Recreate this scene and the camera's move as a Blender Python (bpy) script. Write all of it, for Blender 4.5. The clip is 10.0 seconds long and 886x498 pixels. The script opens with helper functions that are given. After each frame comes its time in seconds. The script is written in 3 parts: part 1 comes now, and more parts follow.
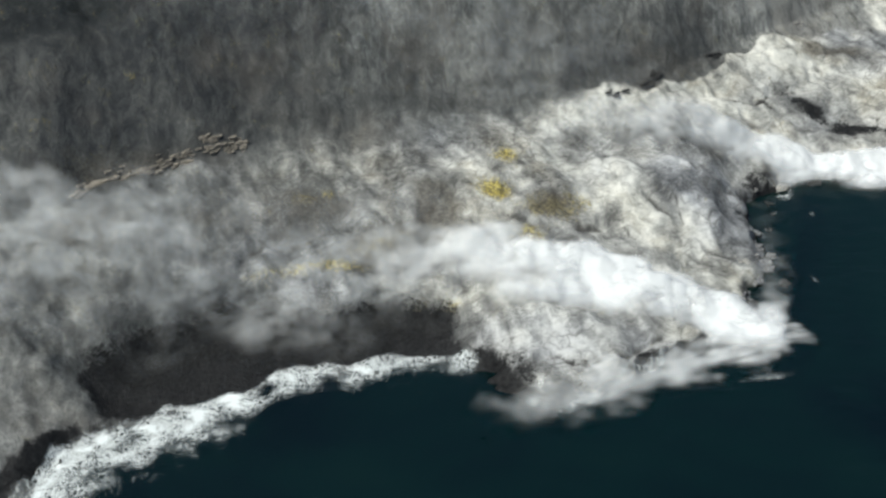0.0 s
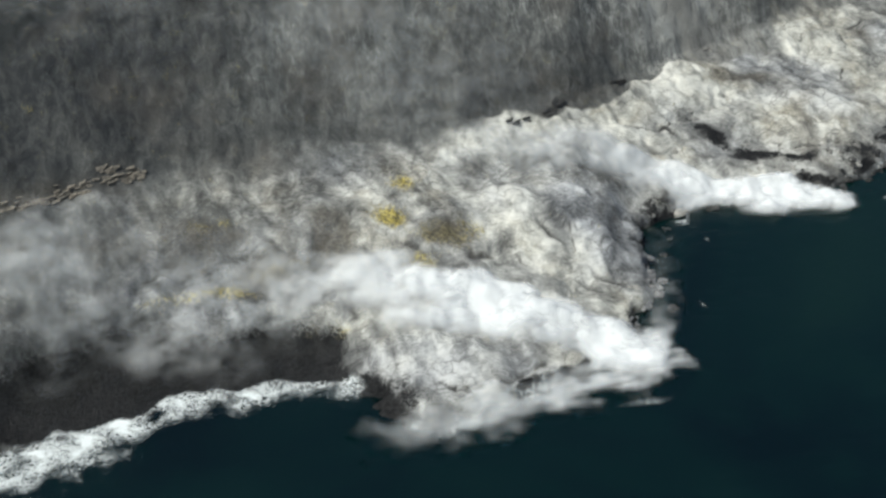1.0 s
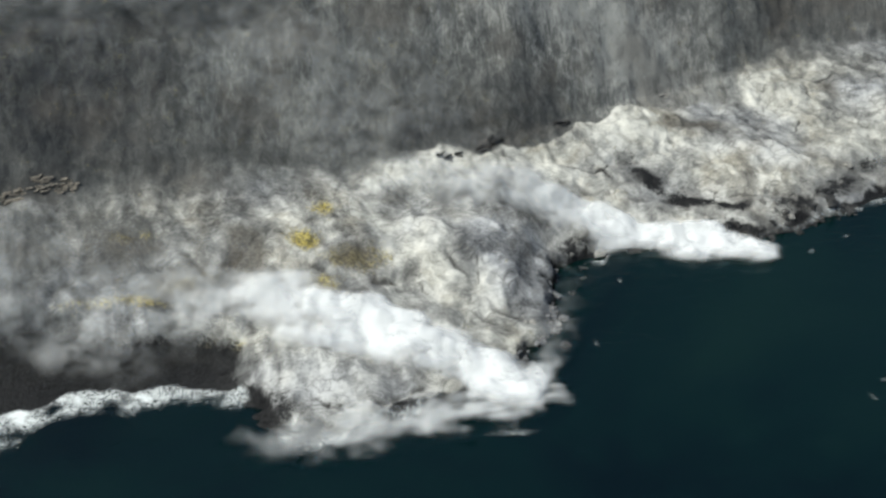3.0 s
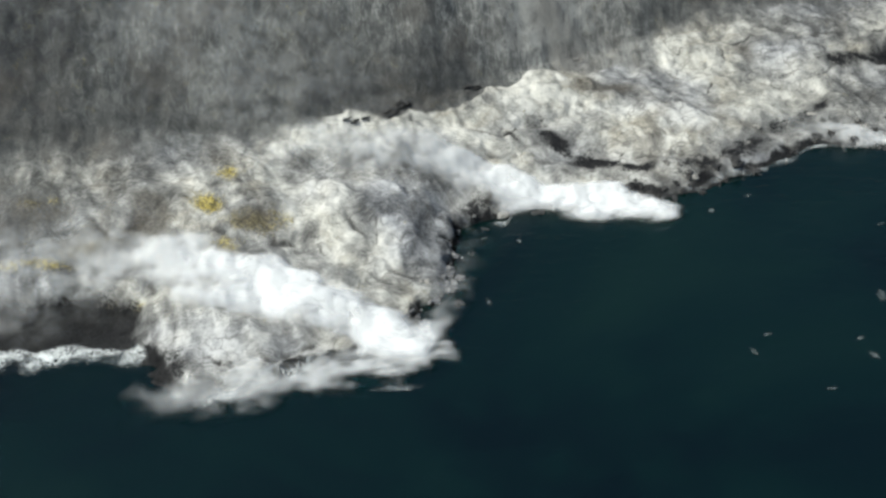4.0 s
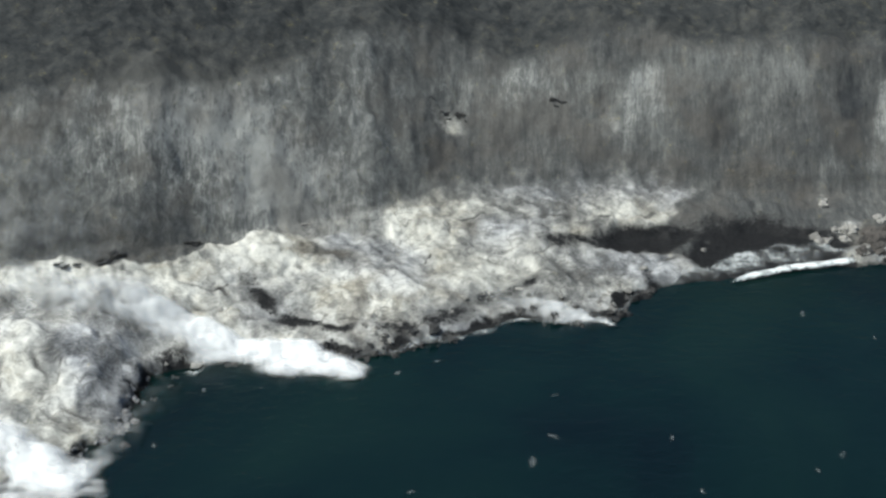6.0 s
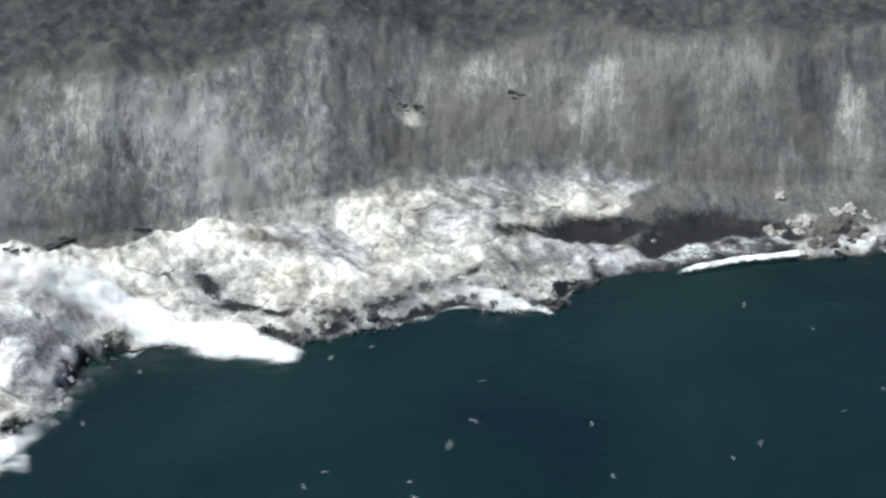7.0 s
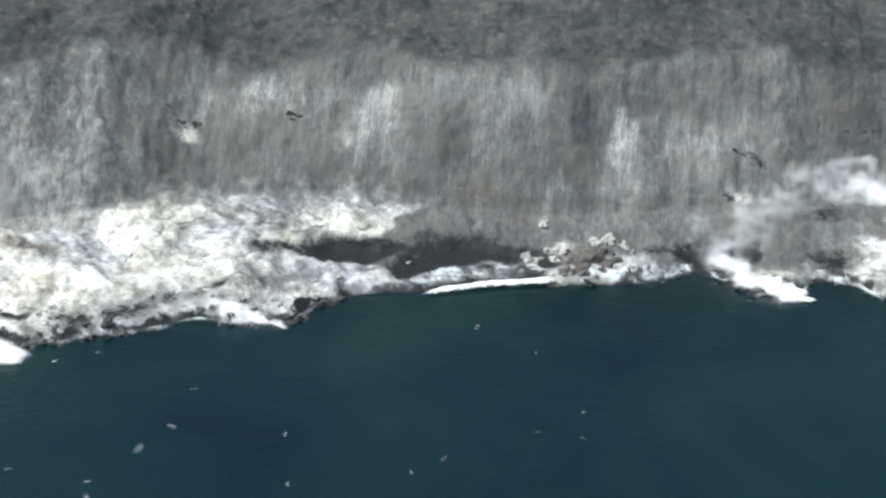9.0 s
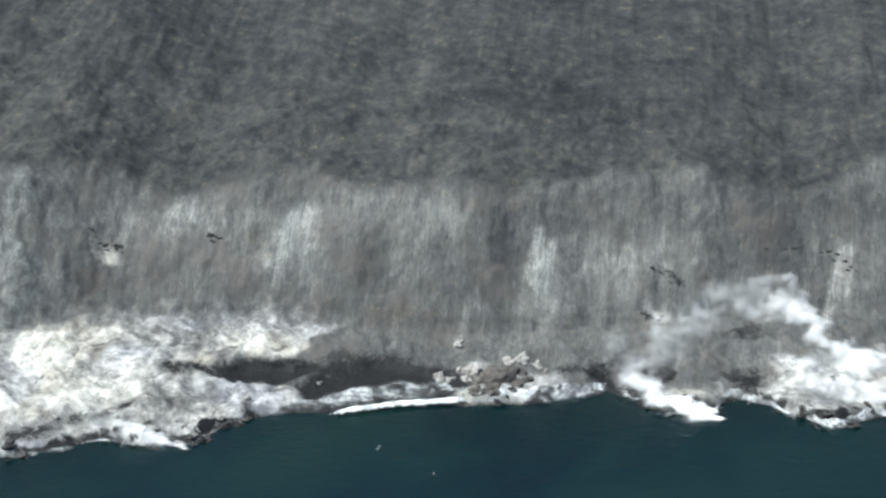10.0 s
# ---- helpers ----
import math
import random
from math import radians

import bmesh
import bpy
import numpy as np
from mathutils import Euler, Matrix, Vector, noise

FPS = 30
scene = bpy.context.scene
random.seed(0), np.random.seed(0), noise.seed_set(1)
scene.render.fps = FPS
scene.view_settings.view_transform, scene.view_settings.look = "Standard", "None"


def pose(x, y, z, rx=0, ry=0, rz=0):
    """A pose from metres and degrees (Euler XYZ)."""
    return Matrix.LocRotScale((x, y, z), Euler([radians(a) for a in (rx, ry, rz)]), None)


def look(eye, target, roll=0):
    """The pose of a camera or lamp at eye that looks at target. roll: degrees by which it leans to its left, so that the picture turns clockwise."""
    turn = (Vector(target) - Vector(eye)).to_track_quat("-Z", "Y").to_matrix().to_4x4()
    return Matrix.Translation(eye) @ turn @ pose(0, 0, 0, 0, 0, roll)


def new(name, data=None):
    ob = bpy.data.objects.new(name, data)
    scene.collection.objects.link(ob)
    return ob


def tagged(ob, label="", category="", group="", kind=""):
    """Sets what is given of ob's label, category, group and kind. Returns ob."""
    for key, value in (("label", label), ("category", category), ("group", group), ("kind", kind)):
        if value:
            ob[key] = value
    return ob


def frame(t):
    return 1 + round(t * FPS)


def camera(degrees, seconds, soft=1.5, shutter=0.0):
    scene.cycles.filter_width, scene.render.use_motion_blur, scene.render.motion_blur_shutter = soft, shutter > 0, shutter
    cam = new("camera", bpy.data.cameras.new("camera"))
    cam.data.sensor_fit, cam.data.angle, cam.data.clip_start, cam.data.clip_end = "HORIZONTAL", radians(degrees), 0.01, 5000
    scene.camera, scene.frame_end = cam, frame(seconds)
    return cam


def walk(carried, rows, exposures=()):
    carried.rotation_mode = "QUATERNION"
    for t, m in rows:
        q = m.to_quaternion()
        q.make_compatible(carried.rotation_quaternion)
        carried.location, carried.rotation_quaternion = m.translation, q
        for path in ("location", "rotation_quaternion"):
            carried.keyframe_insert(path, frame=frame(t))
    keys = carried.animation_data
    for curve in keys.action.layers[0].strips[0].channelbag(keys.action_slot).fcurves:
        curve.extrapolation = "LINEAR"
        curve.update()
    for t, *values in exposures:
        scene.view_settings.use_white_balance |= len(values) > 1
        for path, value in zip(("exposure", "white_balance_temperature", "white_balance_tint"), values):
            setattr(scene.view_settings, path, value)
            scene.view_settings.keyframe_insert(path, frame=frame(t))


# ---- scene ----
cam = camera(34.0, 10.0, soft=2.6)
PATH = [
    (0, (-108.13, -202.71, 136.73), (-107.8091, -201.1625, 135.5110), 1.38),
    (0.5, (-99.84, -205.21, 140.03), (-99.5016, -203.6715, 138.7992), 1.22),
    (1, (-90.88, -207.98, 142.76), (-90.5750, -206.4226, 141.5440), 0.84),
    (1.5, (-81.29, -210.97, 144.97), (-81.0300, -209.3680, 143.8028), 0.18),
    (2, (-71.12, -214.12, 146.72), (-70.9210, -212.5550, 145.4905), 0.08),
    (2.5, (-60.40, -217.39, 148.04), (-60.2618, -215.8004, 146.8354), 0.43),
    (2.7, (-55.97, -218.72, 148.46), (-55.8671, -217.1141, 147.2731), 0.04),
    (3.8, (-30.26, -226.07, 149.84), (-30.2507, -224.4626, 148.6473), -2.42),
    (4, (-25.36, -227.38, 149.95), (-25.3576, -225.7912, 148.7364), -2.63),
    (4.5, (-12.85, -230.60, 150.06), (-12.8499, -228.9701, 148.9022), -2.20),
    (5, (-0.00, -233.68, 149.99), (0.0267, -231.9595, 148.9667), -0.07),
    (5.5, (13.15, -236.56, 149.78), (13.1781, -234.8264, 148.7906), 1.01),
    (5.7, (18.49, -237.65, 149.68), (18.5277, -235.9082, 148.6927), 1.39),
    (6.8, (48.50, -242.78, 148.97), (48.4316, -241.0719, 147.9403), 0.08),
    (7, (54.06, -243.54, 148.85), (53.9700, -241.8011, 147.8588), -0.12),
    (7.5, (68.03, -245.13, 148.59), (67.9190, -243.3923, 147.6088), 0.35),
    (8, (82.12, -246.28, 148.43), (81.9840, -244.5687, 147.4022), 2.10),
    (8.2, (87.77, -246.60, 148.41), (87.6298, -244.8686, 147.4163), 2.55),
    (8.5, (96.26, -246.92, 148.43), (96.1126, -245.1565, 147.5018), 1.83),
    (9, (110.44, -247.01, 148.63), (110.3141, -245.2515, 147.6874), 1.57),
    (9.5, (124.59, -246.50, 149.08), (124.4834, -244.7229, 148.1609), 1.44),
    (10, (138.69, -245.32, 149.83), (138.4946, -243.4986, 149.0348), 0.33),
]
walk(cam, [(t, look(eye, target, roll)) for t, eye, target, roll in PATH],
     exposures=[(0.0, -0.16, 6350, 1), (2.0, -0.22, 6350, 1), (4.5, -0.05, 6350, 1), (5.5, -0.08, 6300, 0), (7.0, 0.58, 6130, 3), (8.0, 0.76, 6090, 3), (9.5, 0.86, 6060, 2), (10.0, 0.72, 6050, 2)])

# ---- daylight ----
SUN_FROM = Vector((-0.50, -0.22, 0.84)).normalized()
world = bpy.data.worlds.new("hazy_sky")
scene.world = world
world.use_nodes = True
wt = world.node_tree
sky = wt.nodes.new("ShaderNodeTexSky")
sky.sky_type = "NISHITA"
sky.sun_disc = False
sky.sun_elevation = math.asin(SUN_FROM.z)
sky.sun_rotation = math.atan2(SUN_FROM.x, SUN_FROM.y)
sky.air_density, sky.dust_density = 1.0, 3.0
wt.nodes["Background"].inputs["Strength"].default_value = 0.10
wt.links.new(sky.outputs["Color"], wt.nodes["Background"].inputs["Color"])
sun = new("sun", bpy.data.lights.new("sun", "SUN"))
sun.data.energy, sun.data.angle, sun.data.color = 4.6, radians(5.0), (1.0, 0.965, 0.91)
sun.matrix_world = look(tuple(SUN_FROM * 400), (0, 0, 0))

# ---- shape of the coast ----
rng = np.random.default_rng(7)
TURN = rng.uniform(0, 2 * np.pi, (16, 256, 256))


def wave_noise(x, y, layer=0):
    """Smooth gradient noise, about -0.7 to 0.7."""
    x, y = np.asarray(x, float), np.asarray(y, float)
    x0, y0 = np.floor(x).astype(int), np.floor(y).astype(int)
    u, v = x - x0, y - y0
    g = TURN[layer % 16]

    def corner(i, j):
        a = g[(x0 + i) & 255, (y0 + j) & 255]
        return np.cos(a) * (u - i) + np.sin(a) * (v - j)

    su, sv = u * u * u * (u * (6 * u - 15) + 10), v * v * v * (v * (6 * v - 15) + 10)
    low = corner(0, 0) * (1 - su) + corner(1, 0) * su
    high = corner(0, 1) * (1 - su) + corner(1, 1) * su
    return low * (1 - sv) + high * sv


def layered(x, y, octaves=4, layer=0):
    total = 0.0
    for k in range(octaves):
        total = total + wave_noise(x * 2 ** k + 17.3 * k, y * 2 ** k - 9.1 * k, layer + k) / 2 ** k
    return total


def step(a, b, x):
    t = np.clip((x - a) / (b - a), 0, 1)
    return t * t * (3 - 2 * t)


# shoreline: x, y
SHORE = np.array([(-400, -110), (-200, -82), (-150, -75), (-132, -69), (-128, -62), (-113, -58.5), (-104, -57), (-98, -53.5),
                  (-84, -54), (-73, -55.5), (-70, -61), (-64, -65.5), (-54, -64), (-41, -58), (-31, -53), (-26.5, -47),
                  (-24, -41), (-22.5, -32), (-19.5, -26), (-15, -22.5), (-12, -21), (4, -20.5), (17, -19), (23, -16), (32, -13), (41, -6),
                  (51, -6), (63, -5), (67, 3), (76, 9), (88, 11), (110, 17.5), (120, 18), (134, 21), (144, 27), (150, 23),
                  (158, 19), (167, 20), (171, 27), (179, 25), (185, 19), (191, 16.5), (201, 23), (260, 32), (500, 70)], float)
# foot of the cliff: x, y, height
FOOT = np.array([(-400, -90, 22), (-200, -58, 20), (-124, -33, 19.5), (-101, -22, 17.5), (-65, -13, 14.5), (-31, -4, 12.3),
                 (-18, 4, 10.4), (2.5, 16, 8.5), (31, 33, 8), (56, 36, 7), (84, 39, 6.4), (111, 38.5, 5), (128, 41, 5.2),
                 (154, 48, 6.5), (175, 52, 7), (230, 62, 8), (500, 100, 8)], float)


# upper edge of the bleached lava: x, y, softness
BRIM = np.array([(-400, -90, 4), (-132, -37, 3), (-125, -33, 1.5), (-112, -26, 1.5), (-100, -22, 4), (-90, -19.5, 7), (-72, -16, 8), (-60, -14.5, 6),
                 (-50, -12, 4), (-42, -7.5, 2), (-33, -6.7, 1.4), (-20, -0.5, 0.7), (-13, 5.5, 0.6), (-3, 11.3, 0.7), (8, 14, 1), (15.5, 16, 1.6),
                 (19, 26, 7), (31, 33.5, 9), (43, 37, 9), (61, 39.5, 8), (80, 40.5, 4), (85, 40, 2.5), (120, 36, 2), (220, 50, 3), (400, 80, 3)], float)


def smooth_line(x, table, col, reach):
    out = 0.0
    for o in (-1.0, -0.5, 0.0, 0.5, 1.0):
        out = out + np.interp(x + o * reach, table[:, 0], table[:, col])
    return out / 5


def shore_at(x, y):
    jog = 1.6 * layered(x * 0.16, y * 0.05, 3, 2)
    return smooth_line(x + 5.0 * layered(x * 0.03 + 40, y * 0.2, 4, 5) + 1.8 * layered(x * 0.25, y * 0.4, 3, 7), SHORE, 1, 1.0) + jog


def cove(x, y):
    """1 on the black beaches, 0 on lava."""
    n = 5.5 * layered(x * 0.08, y * 0.11, 4, 9)
    west = step(1.0, 0.55, np.hypot((x + 100 + n) / 33, (y + 53.5 - (x + 100) * 0.07 + 0.7 * n) / 12))
    east = step(1.05, 0.5, np.hypot((x - 98 + n * 0.8) / 19, (y - 20.5 - 0.18 * (x - 98) + n * 0.5) / 12.5))
    side = 0.95 * step(1.1, 0.3, np.hypot((x - 72 + n * 0.6) / 15, (y - 21.5 - 0.28 * (x - 72) + n * 0.8) / 5.6))
    far = 0.8 * step(1.0, 0.5, np.hypot((x - 150 + n) / 10, (y - 31 + n) / 9))
    return np.clip(west + np.maximum(east, side) + far, 0, 1)


def coast(x, y):
    """Height and the surface weights at plan points x, y."""
    x, y = np.broadcast_arrays(np.asarray(x, float), np.asarray(y, float))
    s = shore_at(x, y)
    lobes = 2.2 * layered(x * 0.05 + 3, y * 0.02, 3, 11)
    b = smooth_line(x, FOOT, 1, 6.0) + lobes
    hb = smooth_line(x, FOOT, 2, 6.0)
    d = y - s
    near = np.maximum(d, 0)
    reach = (d > 0) & (x > -170) & (x < 230) & (y < 45)
    px, py, close = x[reach], y[reach], near[reach]
    for (ax, ay), (bx, by) in zip(SHORE[1:-1], SHORE[2:]):
        k = np.clip(((px - ax) * (bx - ax) + (py - ay) * (by - ay)) / ((bx - ax) ** 2 + (by - ay) ** 2), 0, 1)
        close = np.minimum(close, np.hypot(px - ax - k * (bx - ax), py - ay - k * (by - ay)))
    near[reach] = close
    near = np.where(d > 0, near, d)
    u = np.clip(near / np.maximum(b - s, 6.0), 0, 1.0)
    u = u + (np.clip(d / np.maximum(b - s, 6.0), 0, 1.0) - u) * step(3, 9, near)
    sand = cove(x, y)
    # lava apron: a blunt front at the sea, then a gentle rise
    front = 1.7 + 1.3 * layered(x * 0.09, y * 0.09, 2, 4)
    lava = front * step(-0.6, 2.6, near) + (hb - front) * u ** 1.15
    lava += (0.45 + 0.75 * step(0.0, 0.3, u)) * (1.3 * layered(x * 0.11, y * 0.13, 3, 1) + 0.5 * np.abs(layered(x * 0.33, y * 0.4, 2, 6)) - 0.2) * step(0, 5, d)
    beach = 0.095 * d
    z = np.where(d > 0, lava * (1 - sand) + beach * sand, np.maximum(0.5 * d, -6))
    # cliff and the plateau behind it
    up = np.maximum(y - b, 0)
    rise = 26 + 5 * layered(x * 0.035, y * 0.0 + 4.2, 2, 8) - 7 * step(-20, -90, x)
    arch = 5.5 * np.abs(wave_noise(x * 0.042 + 0.4, 0 * x + 2.5, 3)) + 0.7 * layered(x * 0.17, y * 0.02, 2, 12)
    face = np.minimum(1.12 * np.maximum(up - 1.5 * arch * 0.35, 0), 999)
    top = rise - arch
    level = 0.8 * arch * step(0, 14, face - top)
    bend = 3.0
    cliff = np.where(face < top - bend, face, np.where(face > top + bend, top + 0.33 * (face - top) / 1.12, 0))
    mid = (face >= top - bend) & (face <= top + bend)
    k = (face - top + bend) / (2 * bend)
    cliff = np.where(mid, (top - bend) + 2 * bend * (k - 0.353 * k * k), cliff)
    cliff = np.where(face > top + bend, top - bend + 2 * bend * 0.647 + 0.295 * (face - top - bend), cliff)
    cliff = np.where(cliff > 70, 70 + 55 * np.tanh((cliff - 70) / 55) , cliff)
    onface = step(0.5, 4, up) * (1 - step(top - 2, top + 5, face))
    flat = step(top - 1, top + 6, face)
    rill = layered(x * 0.42 + 0.6 * layered(x * 0.1, y * 0.1, 2, 3), y * 0.035, 3, 13)
    z = z + cliff * (up > 0)
    z = z + level * (up > 0) + onface * (0.12 * rill + 0.5 * layered(x * 0.07, y * 0.05, 2, 10)) + 0.9 * flat * layered(x * 0.08, y * 0.1, 4, 7)
    # hollow scar on the face and two more
    for sx, sy, w, h, deep in ((30.5, 43.8, 4.4, 2.4, 0.7), (66, 50.5, 2.6, 2.2, 0.9), (156, 51.0, 5.0, 2.6, 1.2)):
        z = z - deep * np.exp(-(((x - sx) / w) ** 2 + ((y - sy) / h) ** 2) ** 2)
    over = y - smooth_line(x, BRIM, 1, 1.0) + 1.7 * layered(x * 0.16, y * 0.16, 4, 14)
    soft = smooth_line(x, BRIM, 2, 2.0)
    brink = np.where(y > 17, 85 - 0.75 * np.clip(38 - y, 0, 30), 84) + 7 * layered(x * 0.12, y * 0.12, 4, 3)
    east = step(-3, 2.5, x - brink)
    patch = np.clip(0.9 * step(111, 114, x) * step(140, 132, x) * step(13, 7, d) + step(176, 183, x) * step(26, 17, d) + 0.7 * step(152, 157, x) * step(9, 5, d), 0, 1)
    bleach = 1 - east + east * patch
    pale = bleach * (1 - 0.42 * step(-7, 3, up) * step(10, 34, x)) * step(soft, -soft, over) * (1 - sand) * step(-1, 1.5, d)
    return z, dict(d=near, up=up, sand=sand, pale=pale, face=onface, rill=rill)


def height(x, y):
    return float(coast(np.array([x]), np.array([y]))[0][0])
# ---- end of the shape ----


# ---- materials ----
class Nodes:
    """Short-hand for building a node material."""

    def __init__(self, name):
        self.mat = bpy.data.materials.new(name)
        self.mat.use_nodes = True
        self.tree = self.mat.node_tree
        self.bsdf = self.tree.nodes["Principled BSDF"]
        self.out = self.tree.nodes["Material Output"]
        self.place = self.tree.nodes.new("ShaderNodeTexCoord").outputs["Object"]

    def add(self, kind):
        return self.tree.nodes.new("ShaderNode" + kind)

    def put(self, socket, value):
        if isinstance(value, bpy.types.NodeSocket):
            self.tree.links.new(value, socket)
        else:
            socket.default_value = value

    def noise(self, scale, detail=5.0, rough=0.55, stretch=None, warp=0.0, where=None):
        where = where or self.place
        if stretch:
            node = self.add("Mapping")
            self.put(node.inputs["Vector"], where)
            node.inputs["Scale"].default_value = stretch
            where = node.outputs[0]
        node = self.add("TexNoise")
        self.put(node.inputs["Vector"], where)
        for key, value in (("Scale", scale), ("Detail", detail), ("Roughness", rough), ("Distortion", warp)):
            node.inputs[key].default_value = value
        return node.outputs["Fac"]

    def cells(self, scale, feature="DISTANCE_TO_EDGE", where=None):
        node = self.add("TexVoronoi")
        node.feature = feature
        self.put(node.inputs["Vector"], where or self.place)
        node.inputs["Scale"].default_value = scale
        return node.outputs["Distance"]

    def attribute(self, name):
        node = self.add("Attribute")
        node.attribute_name = name
        return node.outputs["Fac"]

    def maths(self, operation, a, b=0.0, clamp=False):
        node = self.add("Math")
        node.operation, node.use_clamp = operation, clamp
        self.put(node.inputs[0], a)
        self.put(node.inputs[1], b)
        return node.outputs[0]

    def remap(self, value, low, high, out_low=0.0, out_high=1.0):
        node = self.add("MapRange")
        node.interpolation_type = "SMOOTHSTEP"
        for n, v in enumerate((value, low, high, out_low, out_high)):
            self.put(node.inputs[n], v)
        return node.outputs[0]

    def ramp(self, value, stops):
        node = self.add("ValToRGB")
        self.put(node.inputs[0], value)
        e = node.color_ramp.elements
        while len(e) < len(stops):
            e.new(0.5)
        for slot, (at, colour) in zip(e, stops):
            slot.position, slot.color = at, (*colour, 1)
        return node.outputs[0]

    def mix(self, factor, a, b):
        node = self.add("Mix")
        node.data_type = "RGBA"
        self.put(node.inputs[0], factor)
        self.put(node.inputs[6], a)
        self.put(node.inputs[7], b)
        return node.outputs[2]

    def bump(self, value, strength, distance):
        node = self.add("Bump")
        node.inputs["Strength"].default_value = strength
        node.inputs["Distance"].default_value = distance
        self.put(node.inputs["Height"], value)
        self.put(self.bsdf.inputs["Normal"], node.outputs[0])


def ground_material():
    n = Nodes("ash_and_lava")
    broad, mid, fine = n.noise(0.045, 4), n.noise(0.35, 6, 0.6), n.noise(1.9, 4, 0.55)
    streak = n.noise(1.0, 5, 0.6, (0.6, 0.15, 0.15), 0.6)
    thin = n.noise(1.0, 4, 0.6, (1.5, 0.17, 0.17), 1.1)
    speck = n.noise(1.4, 3, 0.7)
    # loose ash: dark on the plateau, washed pale in streaks on the face
    wash = n.attribute("wash")
    mottled = n.maths("ADD", n.maths("MULTIPLY", mid, 0.65), n.maths("MULTIPLY", fine, 0.35))
    patchy = n.maths("ADD", mottled, n.maths("MULTIPLY", n.maths("SUBTRACT", n.noise(0.03, 6, 0.6, (1, 1.6, 1), 0.8), 0.5), 0.55))
    patchy = n.maths("ADD", patchy, n.maths("MULTIPLY", wash, 0.22))
    flat = n.ramp(patchy, [(0.34, (0.019, 0.021, 0.023)), (0.50, (0.035, 0.037, 0.038)), (0.68, (0.062, 0.062, 0.060))])
    flat = n.mix(n.remap(speck, 0.70, 0.80), flat, (0.13, 0.118, 0.10, 1))
    washed = n.maths("ADD", n.maths("MULTIPLY", streak, 0.10), n.maths("MULTIPLY", thin, 0.36))
    washed = n.maths("ADD", washed, n.maths("MULTIPLY", n.noise(1.25, 7, 0.75, (1, 0.42, 0.42), 1.4), 0.54))
    blotchy = n.noise(0.55, 8, 0.70, (1.0, 0.62, 0.62), 0.9)
    washed = n.maths("ADD", washed, n.maths("MULTIPLY", n.maths("SUBTRACT", blotchy, washed), n.attribute("mottle")))
    washed = n.maths("ADD", washed, n.maths("MULTIPLY", n.attribute("rill"), 0.05))
    washed = n.maths("ADD", washed, n.maths("MULTIPLY", n.maths("SUBTRACT", broad, 0.5), 0.5))
    washed = n.maths("ADD", n.maths("MULTIPLY", n.maths("SUBTRACT", washed, 0.5), 1.35), 0.5)
    washed = n.maths("ADD", washed, n.maths("MULTIPLY", wash, 0.36))
    washed = n.maths("ADD", washed, n.maths("MULTIPLY", n.maths("SUBTRACT", mottled, 0.5), 0.45))
    flecks = n.remap(n.noise(0.75, 6, 0.68, (1.1, 0.6, 0.6), 1.0), 0.50, 0.72)
    washed = n.maths("ADD", washed, n.maths("MULTIPLY", n.maths("MULTIPLY", flecks, n.remap(wash, 0.15, 0.75)), 0.34))
    washed = n.maths("SUBTRACT", washed, n.maths("MULTIPLY", n.remap(wash, 0.15, 0.75), 0.06))
    thread = n.maths("ABSOLUTE", n.maths("SUBTRACT", n.noise(1.0, 4, 0.6, (0.75, 0.10, 0.10), 1.3), 0.5))
    thread = n.maths("MULTIPLY", n.remap(thread, 0.0, 0.06, 1.0, 0.0), n.remap(wash, 0.1, 0.8))
    washed = n.maths("ADD", washed, n.maths("MULTIPLY", thread, 0.22))
    slope = n.ramp(washed, [(0.22, (0.038, 0.040, 0.043)), (0.50, (0.080, 0.081, 0.080)), (0.74, (0.146, 0.147, 0.143)), (1.0, (0.275, 0.275, 0.265))])
    slope = n.mix(n.remap(n.noise(0.08, 5, 0.6), 0.46, 0.66), slope, n.mix(0.5, slope, (0.088, 0.080, 0.073, 1)))
    ash = n.mix(n.attribute("face"), flat, slope)
    # lava crust bleached by salts, drawn out into swirling strokes; shade in the clefts is painted in
    swirl, far, bent = n.add("TexNoise"), n.add("VectorMath"), n.add("VectorMath")
    n.put(swirl.inputs["Vector"], n.place)
    swirl.inputs["Scale"].default_value, swirl.inputs["Detail"].default_value = 0.16, 3.0
    far.operation, bent.operation = "SCALE", "ADD"
    n.put(far.inputs[0], swirl.outputs["Color"])
    far.inputs["Scale"].default_value = 9.0
    n.put(bent.inputs[0], n.place)
    n.put(bent.inputs[1], far.outputs[0])
    strand = n.noise(0.85, 4, 0.6, (1.3, 0.6, 1.0), 2.4)
    lick = n.noise(1.0, 5, 0.66, (0.32, 1.25, 1.0), 0.4, bent.outputs[0])
    stroke = n.noise(2.2, 4, 0.6, (0.35, 1.2, 1.0), 0.3, bent.outputs[0])
    crust = n.maths("ADD", n.maths("MULTIPLY", mid, 0.34), n.maths("MULTIPLY", n.maths("ADD", fine, strand), 0.22))
    crust = n.maths("ADD", crust, n.maths("ADD", n.maths("MULTIPLY", lick, 0.60), n.maths("MULTIPLY", stroke, 0.44)))
    crust = n.maths("SUBTRACT", crust, 0.675)
    crust = n.maths("ADD", crust, n.maths("MULTIPLY", n.attribute("tone"), 0.56))
    pale = n.ramp(crust, [(0.18, (0.09, 0.087, 0.082)), (0.40, (0.235, 0.23, 0.215)), (0.58, (0.39, 0.38, 0.347)), (0.80, (0.63, 0.612, 0.565))])
